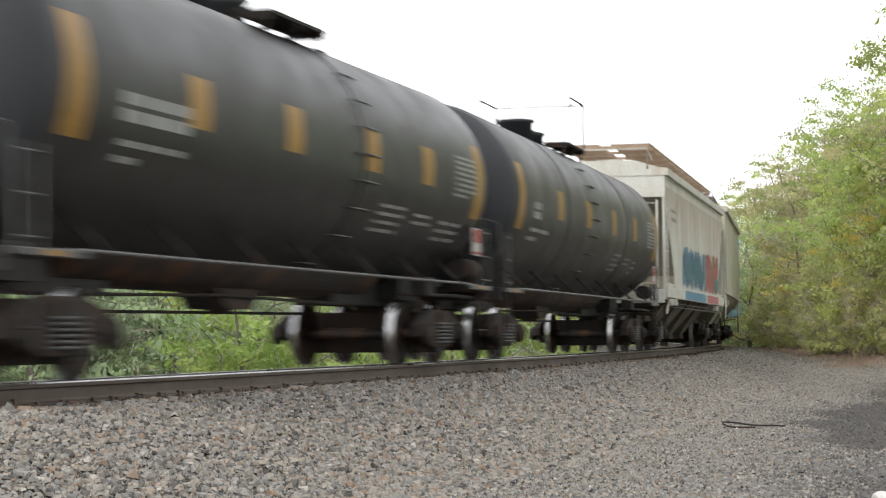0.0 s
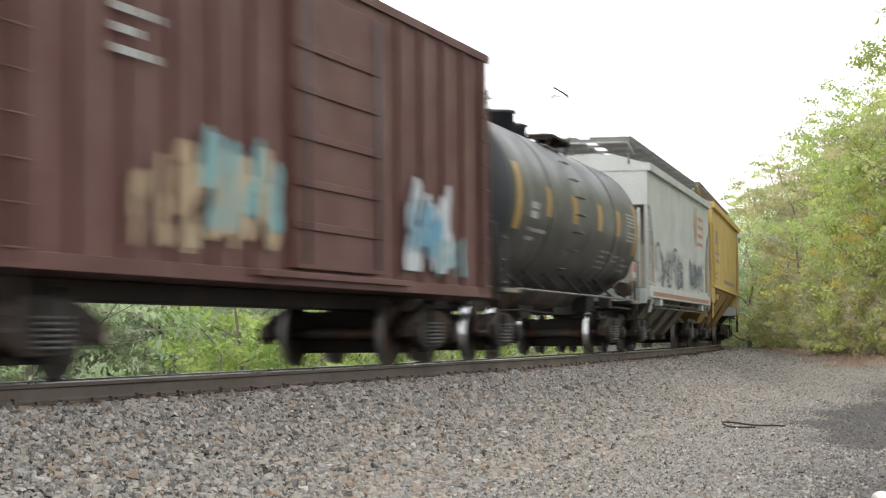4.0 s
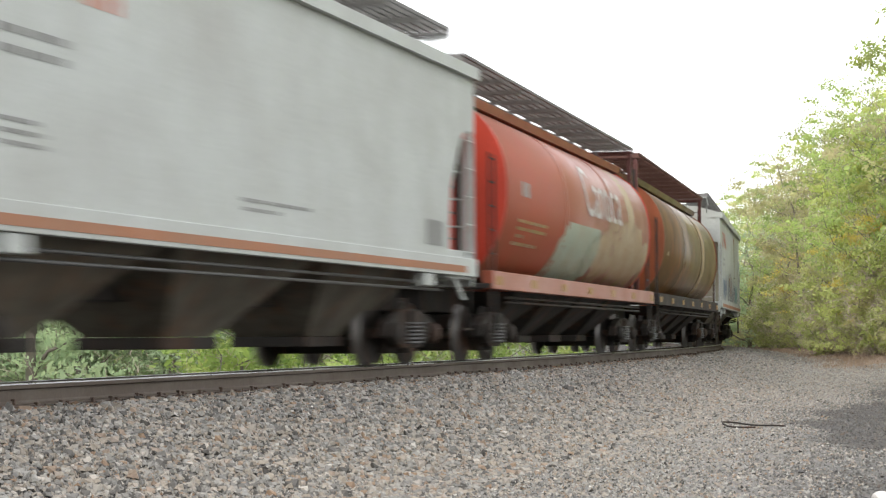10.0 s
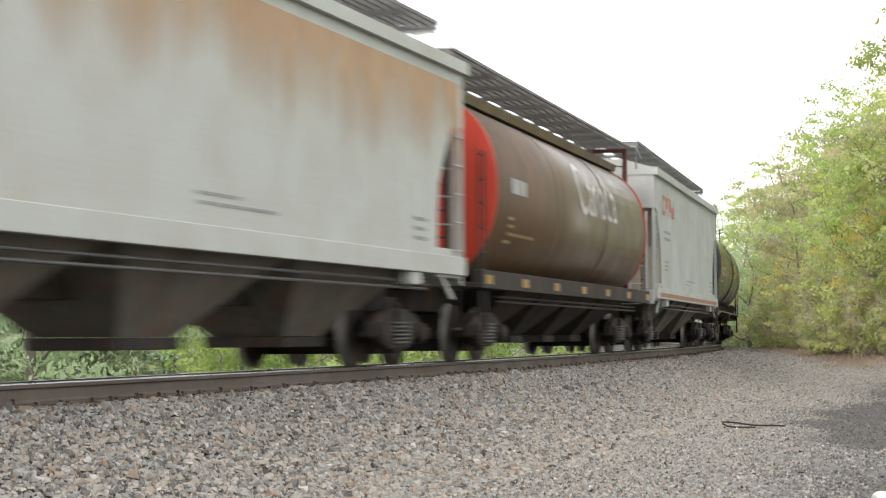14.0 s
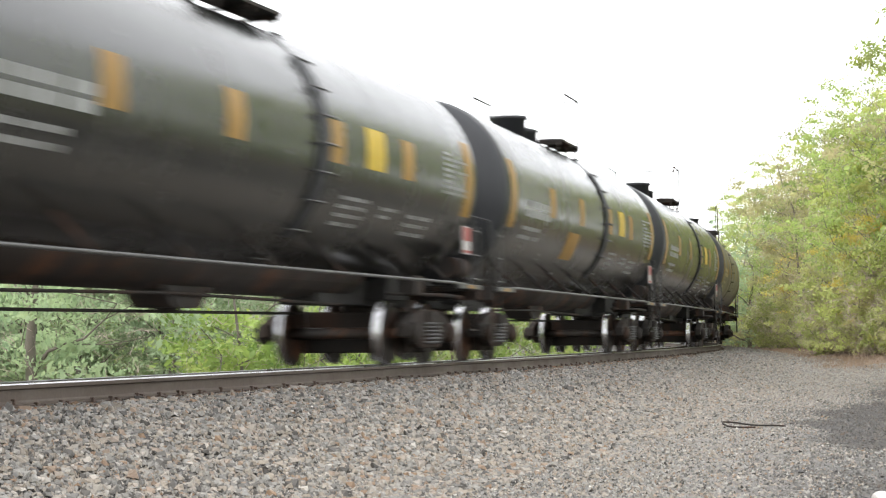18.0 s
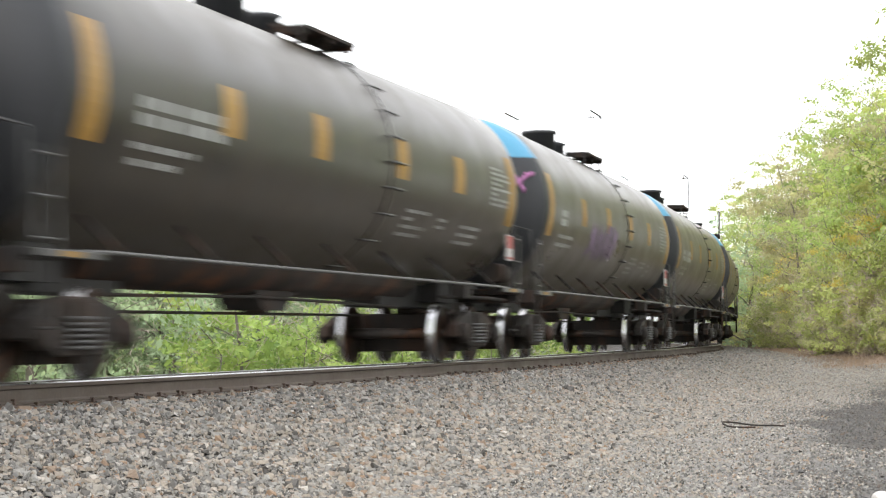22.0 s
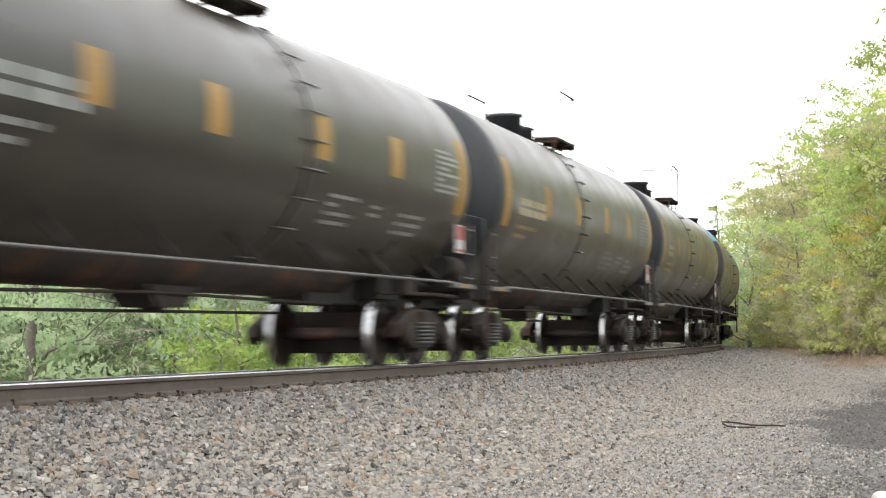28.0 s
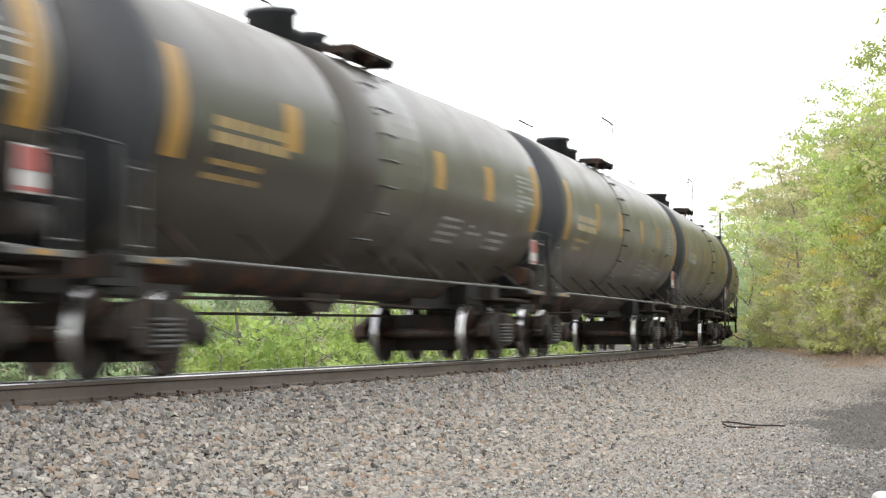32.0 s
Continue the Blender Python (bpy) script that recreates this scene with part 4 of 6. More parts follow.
    bars("stencil", car, 5.0, 6.1, 1.78, 2.12, 3, surf, LETTER, seed + 5)
    if style == "gloss":
        decal("yellow_panel", car, 2.85, 3.6, 2.55, 3.08, surf, YELLOW_SIGN, lift=0.008)
        if seed % 2:
            decal("orange_panel", car, -2.6, -1.5, 1.86, 2.36, surf, ORANGE)
    bm = bmesh.new()
    x = half - 1.35
    box(bm, x - 0.21, x + 0.21, -1.50, -1.48, 1.64, 2.06, 0.004)
    pl = part("placard_holder", bm, PLACARD_WHITE, car)
    bm = bmesh.new()
    box(bm, x - 0.19, x + 0.19, -1.507, -1.502, 1.84, 2.04)
    box(bm, x - 0.19, x + 0.19, -1.507, -1.502, 1.66, 1.70)
    part("placard", bm, PLACARD_RED, pl, "red warning placard")
    bm = bmesh.new()
    tube(bm, [(x, -1.42, 1.16), (x, -1.42, 1.64)], 0.02, 6)
    tube(bm, [(x - 0.05, -1.2, 1.45), (x + 0.7, -1.2, 1.45)], 0.16, 12)
    part("brake_reservoir", bm, UNDER, car)
    # hand brake on the rear end, air pipes and valves by the sill
    bm = bmesh.new()
    lathe(bm, [(half - 0.44 + 0.025 * math.cos(a), 0.26 + 0.025 * math.sin(a)) for a in [2 * math.pi * i / 8 for i in range(9)]], "X", 20, (0, -0.95, 1.95))
    for a in (0.3, 1.35, 2.4):
        tube(bm, [(half - 0.44, -0.95 - 0.26 * math.cos(a), 1.95 - 0.26 * math.sin(a)), (half - 0.44, -0.95 + 0.26 * math.cos(a), 1.95 + 0.26 * math.sin(a))], 0.012, 5)
    part("brake_wheel", bm, PIPE, car, "grey spoked hand-brake wheel")
    bm = bmesh.new()
    tube(bm, [(half - 3.3, -0.9, 1.02), (half - 1.9, -1.25, 1.02), (half - 0.9, -1.3, 1.0)], 0.03, 6)
    box(bm, half - 3.0, half - 2.6, -1.2, -0.95, 1.0, 1.28, 0.02)
    part("air_valve", bm, UNDER, car)
    # rods and outlet under the belly
    bm = bmesh.new()
    tube(bm, [(-half + 3.8, -0.35, 0.86), (-0.4, -0.30, 0.92), (half - 3.8, -0.35, 0.86)], 0.022, 6)
    tube(bm, [(-half + 3.8, 0.2, 0.70), (half - 3.8, 0.25, 0.74)], 0.022, 6)
    part("brake_rod", bm, UNDER, car)
    bm = bmesh.new()
    lathe(bm, ((0.70, 0.12), (0.76, 0.2), (1.0, 0.22), (1.12, 0.34), (1.3, 0.42)), "Z", 16, (0.2, 0, 0))
    prism(bm, [(-0.55, 1.02), (-0.2, 0.76), (0.6, 0.76), (0.95, 1.02)], -0.28, 0.28)
    part("bottom_outlet", bm, UNDER, car)
    add_trucks(car, (-(half - 2.05), half - 2.05))
    add_couplers(car, half)
    return car


# ---- hopper cars ----


def roof_walk(car, half, z, w, material, over=0.0):
    """Grating panels end to end on both sides of the hatches, on cross bearers with short legs."""
    n = max(8, int((2 * half) / 1.5))
    step = 2 * half / n
    frame_bm = bmesh.new()
    for i in range(0, n + 1):
        x = -half + step * i
        x = min(max(x, -half + 0.04), half - 0.04)
        box(frame_bm, x - 0.03, x + 0.03, -w - 0.48, w + 0.48, z - 0.08, z - 0.003)
        if 0 < i < n:
            for side in (-1, 1):
                box(frame_bm, x - 0.03, x + 0.03, side * w * 0.75 - 0.02, side * w * 0.75 + 0.02, z - 0.6, z - 0.08)
    walk_frame = part("roof_walk", frame_bm, material, car, "steel walkway along the roof")

    def panel():
        bm = bmesh.new()
        a = step / 2 - 0.025
        for y in (-0.48, 0.48):
            box(bm, -a, a, y - 0.02, y + 0.02, 0, 0.05)
        m = int(step / 0.11)
        for k in range(m + 1):
            x = -a + 0.02 + (2 * a - 0.04) * k / m
            box(bm, x - 0.016, x + 0.016, -0.46, 0.46, 0.008, 0.042)
        for y in (-0.3, -0.15, 0.0, 0.15, 0.3):
            box(bm, -a, a, y - 0.012, y + 0.012, 0.004, 0.046)
        return bm

    for side in (-1, 1):
        for i in range(n):
            shared("grating_panel", ("grating", round(step, 3), material.name), panel, material, walk_frame, pose(-half + step * (i + 0.5), side * w, z))


def bays(car, half, material, n, z0, z1, y=1.15, inner=None):
    """Sloping discharge bays under the side sill."""
    inner = inner or half - 3.0
    pitch = 2 * inner / n
    for i in range(n):
        c = -inner + pitch * (i + 0.5)
        bm = bmesh.new()
        top, bot = pitch * 0.5, pitch * 0.15
        a = [bm.verts.new(p) for p in ((c - top, -y - 0.2, z1), (c + top, -y - 0.2, z1), (c + top, y + 0.2, z1), (c - top, y + 0.2, z1))]
        b = [bm.verts.new(p) for p in ((c - bot, -y * 0.42, z0), (c + bot, -y * 0.42, z0), (c + bot, y * 0.42, z0), (c - bot, y * 0.42, z0))]
        bm.faces.new(a)
        bm.faces.new(b[::-1])
        for k in range(4):
            bm.faces.new((a[k], b[k], b[(k + 1) % 4], a[(k + 1) % 4]))
        bmesh.ops.recalc_face_normals(bm, faces=bm.faces[:])
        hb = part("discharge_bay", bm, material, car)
        bm = bmesh.new()
        box(bm, c - bot - 0.12, c + bot + 0.12, -y * 0.45, y * 0.45, z0 - 0.14, z0 - 0.004, 0.015)
        part("outlet_gate", bm, UNDER, hb)


def end_frame(car, half, material, z_top, z_sill):
    """Corner posts, end ladders, steps and the open platform at both ends."""
    for e in (-1, 1):
        xe = e * (half - 0.62)
        for side in (-1, 1):
            bm = bmesh.new()
            box(bm, min(xe + e * 0.06, xe - e * 0.08), max(xe + e * 0.06, xe - e * 0.08), side * 1.49 - 0.03, side * 1.49 + 0.03, z_sill - 0.3, z_top, 0.012)
            part("corner_post", bm, material, car)
            bm = bmesh.new()
            xs = xe - e * 0.42
            for k in (0.0, 0.42):
                box(bm, xe - e * k - 0.014, xe - e * k + 0.014, side * 1.47 - 0.012, side * 1.47 + 0.012, 0.52, z_sill - 0.25)
            box(bm, min(xe, xs), max(xe, xs), side * 1.47 - 0.03, side * 1.47 + 0.03, 0.50, 0.53)
            part("sill_step", bm, UNDER, car)
        ladder("end_ladder", car, xe - e * 0.24, -1.545, z_sill, z_top - 0.1, 0.40, material, rail=False)
        ladder("end_ladder", car, e * (half - 0.52), -1.12, z_sill, z_top - 0.1, 0.42, material, along="Y")
        bm = bmesh.new()
        box(bm, min(e * (half - 0.55), e * (half - 1.9)), max(e * (half - 0.55), e * (half - 1.9)), -1.5, 1.5, z_sill - 0.28, z_sill - 0.20, 0.01)
        box(bm, min(e * (half - 0.5), e * (half - 0.6)), max(e * (half - 0.5), e * (half - 0.6)), -1.5, 1.5, z_sill - 0.38, z_sill - 0.04, 0.015)
        part("end_platform", bm, material, car)
        bm = bmesh.new()
        for side in (-1, 1):
            tube(bm, [(e * (half - 0.6), side * 0.55, z_sill), (e * (half - 2.0), side * 0.55, z_sill + 1.5)], 0.05, 8)
        part("slope_brace", bm, material, car)


def slab_hopper(name, length, paint_mat, label, z_sill=1.54, z_eave=4.36, n_bays=4, bay_mat=None, roof=ROOF_GREY, stripe=True, cut=1.35, deep=None, slim=False, slope=None, peak=3.5, walk_up=0.72, straight=False):
    """A flat-sided covered hopper with slanting cut-away ends."""
    car = car_root(name, label, "hopper car", "rail cars of the passing train")
    half = length / 2
    w = 1.53
    e = half - 0.55
    zs = z_sill
    zc = peak
    bm = bmesh.new()
    lower = deep if deep else zs
    left = [(cut, lower), (cut * 1.0, zs + 0.5), (cut * 0.93, 2.6), (0.52 + cut * 0.15, zc - 0.16), (0.45, zc - 0.03), (0.3, zc), (0.0, zc), (0.0, z_eave)]
    if straight:
        left = [(cut, lower), (cut, zs + 0.35), (0.16, zc - 0.08), (0.10, zc), (0.0, zc), (0.0, z_eave)]
    outline = [(-e + a, b) for a, b in left] + [(e - a, b) for a, b in left[::-1]]
    prism(bm, outline, -w, w)
    for f in bm.faces:
        if abs(f.normal.x) > 0.05 and f.calc_center_median().z < zc - 0.01:
            f.material_index = 1
    part("body", bm, [paint_mat, slope or END_SLOPE], car)
    surf = lambda z: w
    bm = bmesh.new()
    lengthwise(bm, [(-w - 0.09, z_eave - 0.06), (-w - 0.09, z_eave + 0.12), (-w + 0.1, z_eave + 0.14), (-0.75, z_eave + 0.34), (0.75, z_eave + 0.34), (w - 0.1, z_eave + 0.14), (w + 0.09, z_eave + 0.12), (w + 0.09, z_eave - 0.06)], -e - 0.02, e + 0.02)
    rf = part("roof", bm, paint_mat, car)
    bm = bmesh.new()
    for k in range(6):
        x = -e + 1.6 + (2 * e - 3.2) * k / 5
        box(bm, x - 0.9, x + 0.9, -0.32, 0.32, z_eave + 0.345, z_eave + 0.43, 0.02)
    part("hatch_cover", bm, paint_mat, rf)
    roof_walk(car, half - 0.5, z_eave + walk_up, 0.66, roof)
    for e2 in (-1, 1):
        bm = bmesh.new()
        tube(bm, [(e2 * (half - 0.5), -1.1, z_eave + 0.1), (e2 * (half - 0.5), -1.1, z_eave + 0.62), (e2 * (half - 0.5), 1.1, z_eave + 0.62), (e2 * (half - 0.5), 1.1, z_eave + 0.1)], 0.018, 6)
        tube(bm, [(e2 * (half - 0.5), -1.1, z_eave + 0.62), (e2 * (half - 1.5), -1.1, z_eave + 0.43)], 0.018, 6)
        part("roof_handhold", bm, paint_mat, car)
    # side sill
    bm = bmesh.new()
    for side in (-1, 1):
        a, b = sorted((side * (w - 0.05), side * (w + 0.05)))
        box(bm, -half + 0.6, half - 0.6, a, b, zs - (0.05 if slim else 0.24), zs + 0.03, 0.01)
    sl = part("side_sill", bm, paint_mat, car)
    if stripe:
        bm = bmesh.new()
        box(bm, -half + 1.2, half - 1.2, -w - 0.058, -w - 0.051, zs - 0.19, zs - 0.09)
        part("stripe", bm, STRIPE, sl, "faded orange reflective stripe")
    bm = bmesh.new()
    box(bm, -half + 0.6, half - 0.6, -0.32, 0.32, 0.80, 1.2, 0.02)
    part("centre_sill", bm, UNDER, car)
    if not slim:
        for z in (zs - 0.36, zs - 0.46):
            bm = bmesh.new()
            tube(bm, [(-half + 2.0, -1.40, z), (half - 2.0, -1.40, z)], 0.022, 6)
            part("side_pipe", bm, PIPE, car)
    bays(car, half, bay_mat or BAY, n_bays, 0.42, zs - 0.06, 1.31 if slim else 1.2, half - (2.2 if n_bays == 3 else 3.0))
    for sx in (-1, 1):
        for side in (-1, 1):
            y0, y1 = sorted((side * 1.475, side * 1.515))
            bm = bmesh.new()
            xa, xb = sorted((sx * (e - cut - 0.02), sx * (half - 0.64)))
            box(bm, xa, xb, y0, y1, zs - (0.52 if slim else 0.05), zs + 0.14, 0.01)
            part("end_apron", bm, paint_mat, car)
            bm = bmesh.new()
            prism(bm, [(sx * (half - 1.75), zs - 0.24), (sx * (half - 1.58), zs - 0.24), (sx * (half - 1.0), 0.95), (sx * (half - 1.13), 0.95)], y0, y1)
            part("step_brace", bm, paint_mat, car)
        bm = bmesh.new()
        xa, xb = sorted((sx * (half - 3.2), sx * (half - 2.75)))
        box(bm, xa, xb, -1.56, -1.40, zs - 0.42, zs - 0.245, 0.015)
        part("jacking_pad", bm, paint_mat, car)
    end_frame(car, half, paint_mat, zc + 0.02, zs)
    add_trucks(car, (-(half - 2.45), half - 2.45), 1)
    add_couplers(car, half)
    return car, half, surf


def round_hopper(name, length, paint_mat, end_mat, label, roof=ROOF_GREY, sill=None):
    """A hopper with bulging round sides, flat inset ends and an overhanging roof walk."""
    car = car_root(name, label, "hopper car", "rail cars of the passing train")
    half = length / 2
    zs = 1.42
    zc, a, b = 2.78, 1.57, 1.62

    def surf(z):
        return a * math.sqrt(max(0.0, 1 - abs((z - zc) / b) ** 2.3))

    e = half - 1.35
    pts = []
    zlist = [zs + (zc + b * 0.985 - zs) * i / 16 for i in range(17)]
    pts = [(-surf(z), z) for z in zlist] + [(surf(z), z) for z in zlist[::-1]]
    bm = bmesh.new()
    lengthwise(bm, pts, -e, e, 0, True)
    part("body", bm, paint_mat, car)
    for sx in (-1, 1):
        bm = bmesh.new()
        rim = [(y * 1.012, zs + (z - zs) * 1.006) for y, z in pts]
        lengthwise(bm, rim, min(sx * e, sx * (e + 0.06)), max(sx * e, sx * (e + 0.06)))
        part("end_bulkhead", bm, end_mat, car, "flat painted end plate")
        bm = bmesh.new()
        prism(bm, [(sx * (e + 0.06), zs + 1.2), (sx * (e + 0.06), zs - 0.25), (sx * (e + 0.5), zs - 0.25)], -0.9, 0.9)
        part("end_slope", bm, end_mat, car)
    for x in (-e / 3, e / 3):
        bm = bmesh.new()
        lengthwise(bm, [(y * 1.006, zs + (z - zs) * 1.003) for y, z in pts], x - 0.05, x + 0.05, 0, True)
        part("seam", bm, paint_mat, car)
    zt = zc + b
    bm = bmesh.new()
    lengthwise(bm, [(-0.85, zt - 0.16), (-0.9, zt - 0.02), (-0.55, zt + 0.06), (0.55, zt + 0.06), (0.9, zt - 0.02), (0.85, zt - 0.16)], -e - 0.1, e + 0.1)
    part("roof_strip", bm, paint_mat, car)
    roof_walk(car, half - 0.45, zt + 0.46, 0.58, roof)
    for sx in (-1, 1):
        bm = bmesh.new()
        x = sx * (half - 0.55)
        steel = MAROON if end_mat in (RED_END, ORANGE_END) else UNDER
        box(bm, x - 0.05, x + 0.05, -0.92, 0.92, zt + 0.34, zt + 0.44, 0.01)
        part("end_beam", bm, steel, car)
        for y in (-0.98, 0.98):
            bm = bmesh.new()
            box(bm, x - 0.05, x + 0.05, y - 0.05, y + 0.05, zs - 0.2, zt + 0.44, 0.01)
            part("end_post", bm, steel, car)
        ladder("end_ladder", car, sx * (half - 0.5), -0.72, zs, zt + 0.1, 0.44, UNDER, along="Y")
        ladder("side_ladder", car, sx * (half - 0.85), -1.44, zs - 0.2, zs + 1.9, 0.40, UNDER)
        bm = bmesh.new()
        box(bm, min(sx * (half - 0.45), sx * (e + 0.05)), max(sx * (half - 0.45), sx * (e + 0.05)), -1.5, 1.5, zs - 0.26, zs - 0.18, 0.01)
        part("end_platform", bm, UNDER, car)
        for side in (-1, 1):
            bm = bmesh.new()
            xe = sx * (half - 0.6)
            for k in (0.0, 0.42):
                box(bm, xe - sx * k - 0.025, xe - sx * k + 0.025, side * 1.47 - 0.02, side * 1.47 + 0.02, 0.48, zs - 0.2)
            box(bm, min(xe, xe - sx * 0.42), max(xe, xe - sx * 0.42), side * 1.47 - 0.04, side * 1.47 + 0.04, 0.46, 0.50)
            part("sill_step", bm, UNDER, car)
    bm = bmesh.new()
    for side in (-1, 1):
        p, q = sorted((side * 1.36, side * 1.54))
        box(bm, -half + 0.5, half - 0.5, p, q, zs - 0.27, zs + 0.02, 0.012)
    sl = part("side_sill", bm, sill or UNDER, car, "grimy side sill")
    for i in range(0 if sill is SILL_GREY and end_mat is MAROON else 7):
        x = -half + 0.9 + (length - 1.8) * i / 6
        bm = bmesh.new()
        box(bm, x - 0.22, x + 0.22, -1.549, -1.543, zs - 0.2, zs - 0.06)
        part("reflector", bm, ORANGE, sl)
    bm = bmesh.new()
    box(bm, -half + 0.6, half - 0.6, -0.32, 0.32, 0.80, 1.2, 0.02)
    part("centre_sill", bm, UNDER, car)
    bm = bmesh.new()
    for z in (zs - 0.38, zs - 0.46):
        tube(bm, [(-half + 2.0, -1.40, z), (half - 2.0, -1.40, z)], 0.025, 6)
    part("side_pipe", bm, UNDER, car)
    bays(car, half, UNDER, 4, 0.42, zs - 0.26, 1.15)
    add_trucks(car, (-(half - 2.45), half - 2.45), 1)
    add_couplers(car, half)
    return car, half, surf


def box_car(name, length):
    car = car_root(name, "oxide red boxcar with ribbed sides and painted scrawls", "boxcar", "rail cars of the passing train")
    half = length / 2
    e, w = half - 0.5, 1.5
    surf = lambda z: w
    bm = bmesh.new()
    box(bm, -e, e, -w, w, 1.02, 4.72, 0.03)
    part("body", bm, BOX_BROWN, car)
    bm = bmesh.new()
    lengthwise(bm, [(-w - 0.05, 4.68), (-w - 0.05, 4.80), (0, 4.98), (w + 0.05, 4.80), (w + 0.05, 4.68)], -e - 0.03, e + 0.03)
    part("roof", bm, BOX_BROWN, car)
    for i in range(15):
        x = -e + 0.5 + (2 * e - 1.0) * i / 14
        if abs(x - 0.6) < 1.9:
            continue
        bm = bmesh.new()
        box(bm, x - 0.05, x + 0.05, -w - 0.06, -w - 0.002, 1.15, 4.66, 0.01)
        part("rib", bm, BOX_BROWN, car)
    bm = bmesh.new()
    box(bm, -1.0, 2.2, -w - 0.10, -w - 0.02, 1.2, 4.5, 0.015)
    door = part("sliding_door", bm, BOX_BROWN, car)
    for z in (1.7, 2.2, 2.75, 3.3, 3.8):
        bm = bmesh.new()
        box(bm, -0.95, 2.15, -w - 0.13, -w - 0.102, z - 0.05, z + 0.05, 0.01)
        part("door_rib", bm, BOX_BROWN, door)
    bm = bmesh.new()
    for x in (-0.7, 1.9):
        tube(bm, [(x, -w - 0.16, 1.25), (x, -w - 0.16, 4.45)], 0.025, 6)
    part("lock_rod", bm, PIPE, door)
    bm = bmesh.new()
    box(bm, -e, e, -w - 0.05, -w - 0.003, 1.0, 1.16, 0.01)
    box(bm, -2.2, 3.4, -w - 0.13, -w - 0.055, 1.08, 1.16, 0.01)
    part("side_sill", bm, BOX_BROWN, car)
    for sx in (-1, 1):
        ladder("end_ladder", car, sx * (e - 0.35), -w - 0.06, 1.05, 4.25, 0.42, BOX_BROWN)
        ladder("end_ladder", car, sx * (e + 0.06), -1.1, 1.05, 4.25, 0.42, BOX_BROWN, along="Y")
        bm = bmesh.new()
        xe = sx * (e - 0.15)
        for k in (0.0, 0.42):
            box(bm, xe - sx * k - 0.025, xe - sx * k + 0.025, -1.49, -1.45, 0.48, 1.05)
        box(bm, min(xe, xe - sx * 0.42), max(xe, xe - sx * 0.42), -1.51, -1.43, 0.46, 0.50)
        part("sill_step", bm, UNDER, car)
    bm = bmesh.new()
    box(bm, -half + 0.6, half - 0.6, -0.32, 0.32, 0.80, 1.02, 0.02)
    part("centre_sill", bm, UNDER, car)
    splash("graffiti", car, -4.2, -1.4, 1.3, 2.5, lambda z: w + 0.065, GRAF["sand"], 4)
    splash("graffiti", car, -3.6, -1.3, 1.5, 2.6, lambda z: w + 0.08, GRAF["teal"], 5, fill=0.7)
    splash("graffiti", car, 3.2, 5.6, 1.3, 2.6, lambda z: w + 0.065, GRAF["white"], 6)
    splash("graffiti", car, 3.4, 5.0, 1.5, 2.3, lambda z: w + 0.08, GRAF["blue"], 7)
    splash("graffiti", car, -5.4, -3.6, 1.25, 2.2, lambda z: w + 0.09, GRAF["sand"], 104, fill=0.5)
    splash("graffiti", car, 4.6, 6.2, 1.25, 1.9, lambda z: w + 0.09, GRAF["teal"], 105, fill=0.5)
    bars("stencil", car, -5.6, -4.5, 3.0, 3.6, 3, lambda z: w + 0.062, LETTER, 8)
    add_trucks(car, (-(half - 2.3), half - 2.3), 1)
    add_couplers(car, half)
    return car


# ---- the train ----
ENDS = (-23.7, -7.46, 10.72, 29.48, 47.36, 69.0, 85.6, 100.7, 117.0, 134.94, 152.75, 169.95, 187.06, 204.45, 222.15, 240.13, 257.76, 275.45, 293.0, 311.58, 329.49, 347.44)
JOINTS = list(ENDS) + [347.44 + 18.075 * (i + 1) + (0.45 if i > 6 else 0.0) for i in range(24)]


def lengths(i):
    return JOINTS[i + 1] - JOINTS[i]


def add_car(i, car):
    MOVING.append((car, (JOINTS[i] + JOINTS[i + 1]) / 2, lengths(i)))


def marks_on_slab(car, half, surf, seed, logo=True):
    if logo:
        x = -half + 2.25
        for k, (a, b, c, d) in enumerate(((0, 0.14, 3.46, 3.88), (0.0, 0.5, 3.8, 3.92), (0.0, 0.5, 3.42, 3.54), (0.66, 0.8, 3.42, 3.92), (0.82, 1.14, 3.62, 3.92), (1.42, 1.56, 3.42, 3.92), (1.58, 1.9, 3.58, 3.92), (2.0, 2.28, 3.42, 3.72), (2.38, 2.5, 3.42, 3.76), (2.6, 2.72, 3.42, 3.92))):
            decal("red_lettering", car, x + a, x + b, c, d, surf, LOGO_RED, nz=1)
    bars("stencil", car, -half + 2.6, -half + 3.9, 2.75, 3.1, 2, surf, LETTER_DARK, seed)
    bars("stencil", car, -half + 2.6, -half + 3.5, 2.0, 2.3, 3, surf, LETTER_DARK, seed + 1)
    bars("data_panel", car, half - 3.0, half - 2.4, 1.7, 2.1, 3, surf, LETTER_DARK, seed + 2)
    bars("stencil", car, -1.0, 1.2, 1.75, 1.95, 2, surf, LETTER_DARK, seed + 3)


def end_tag(car, e):
    """Looping pink spray strokes on the dished front of a tank."""
    bm = bmesh.new()
    for k in range(5):
        path = []
        for i in range(13):
            t = i / 12
            y, z = -0.62 - 0.13 * k - 0.2 * t + 0.06 * math.sin(9 * t + k), 0.28 + 0.36 * abs(math.sin(2.2 * t + 0.7 * k)) - 0.03 * k
            r = math.hypot(y, z)
            path.append((-e - 0.03 + float(np.interp(r, (0.02, 0.52, 1.04, 1.38, 1.53), (0.0, 0.02, 0.10, 0.24, 0.42))), y, 2.76 + z))
        tube(bm, path, 0.03, 5)
    ob = part("graffiti", bm, GRAF["pink"], car, "bright pink scrawl on the tank end")
    ob["kind"] = "stuff"


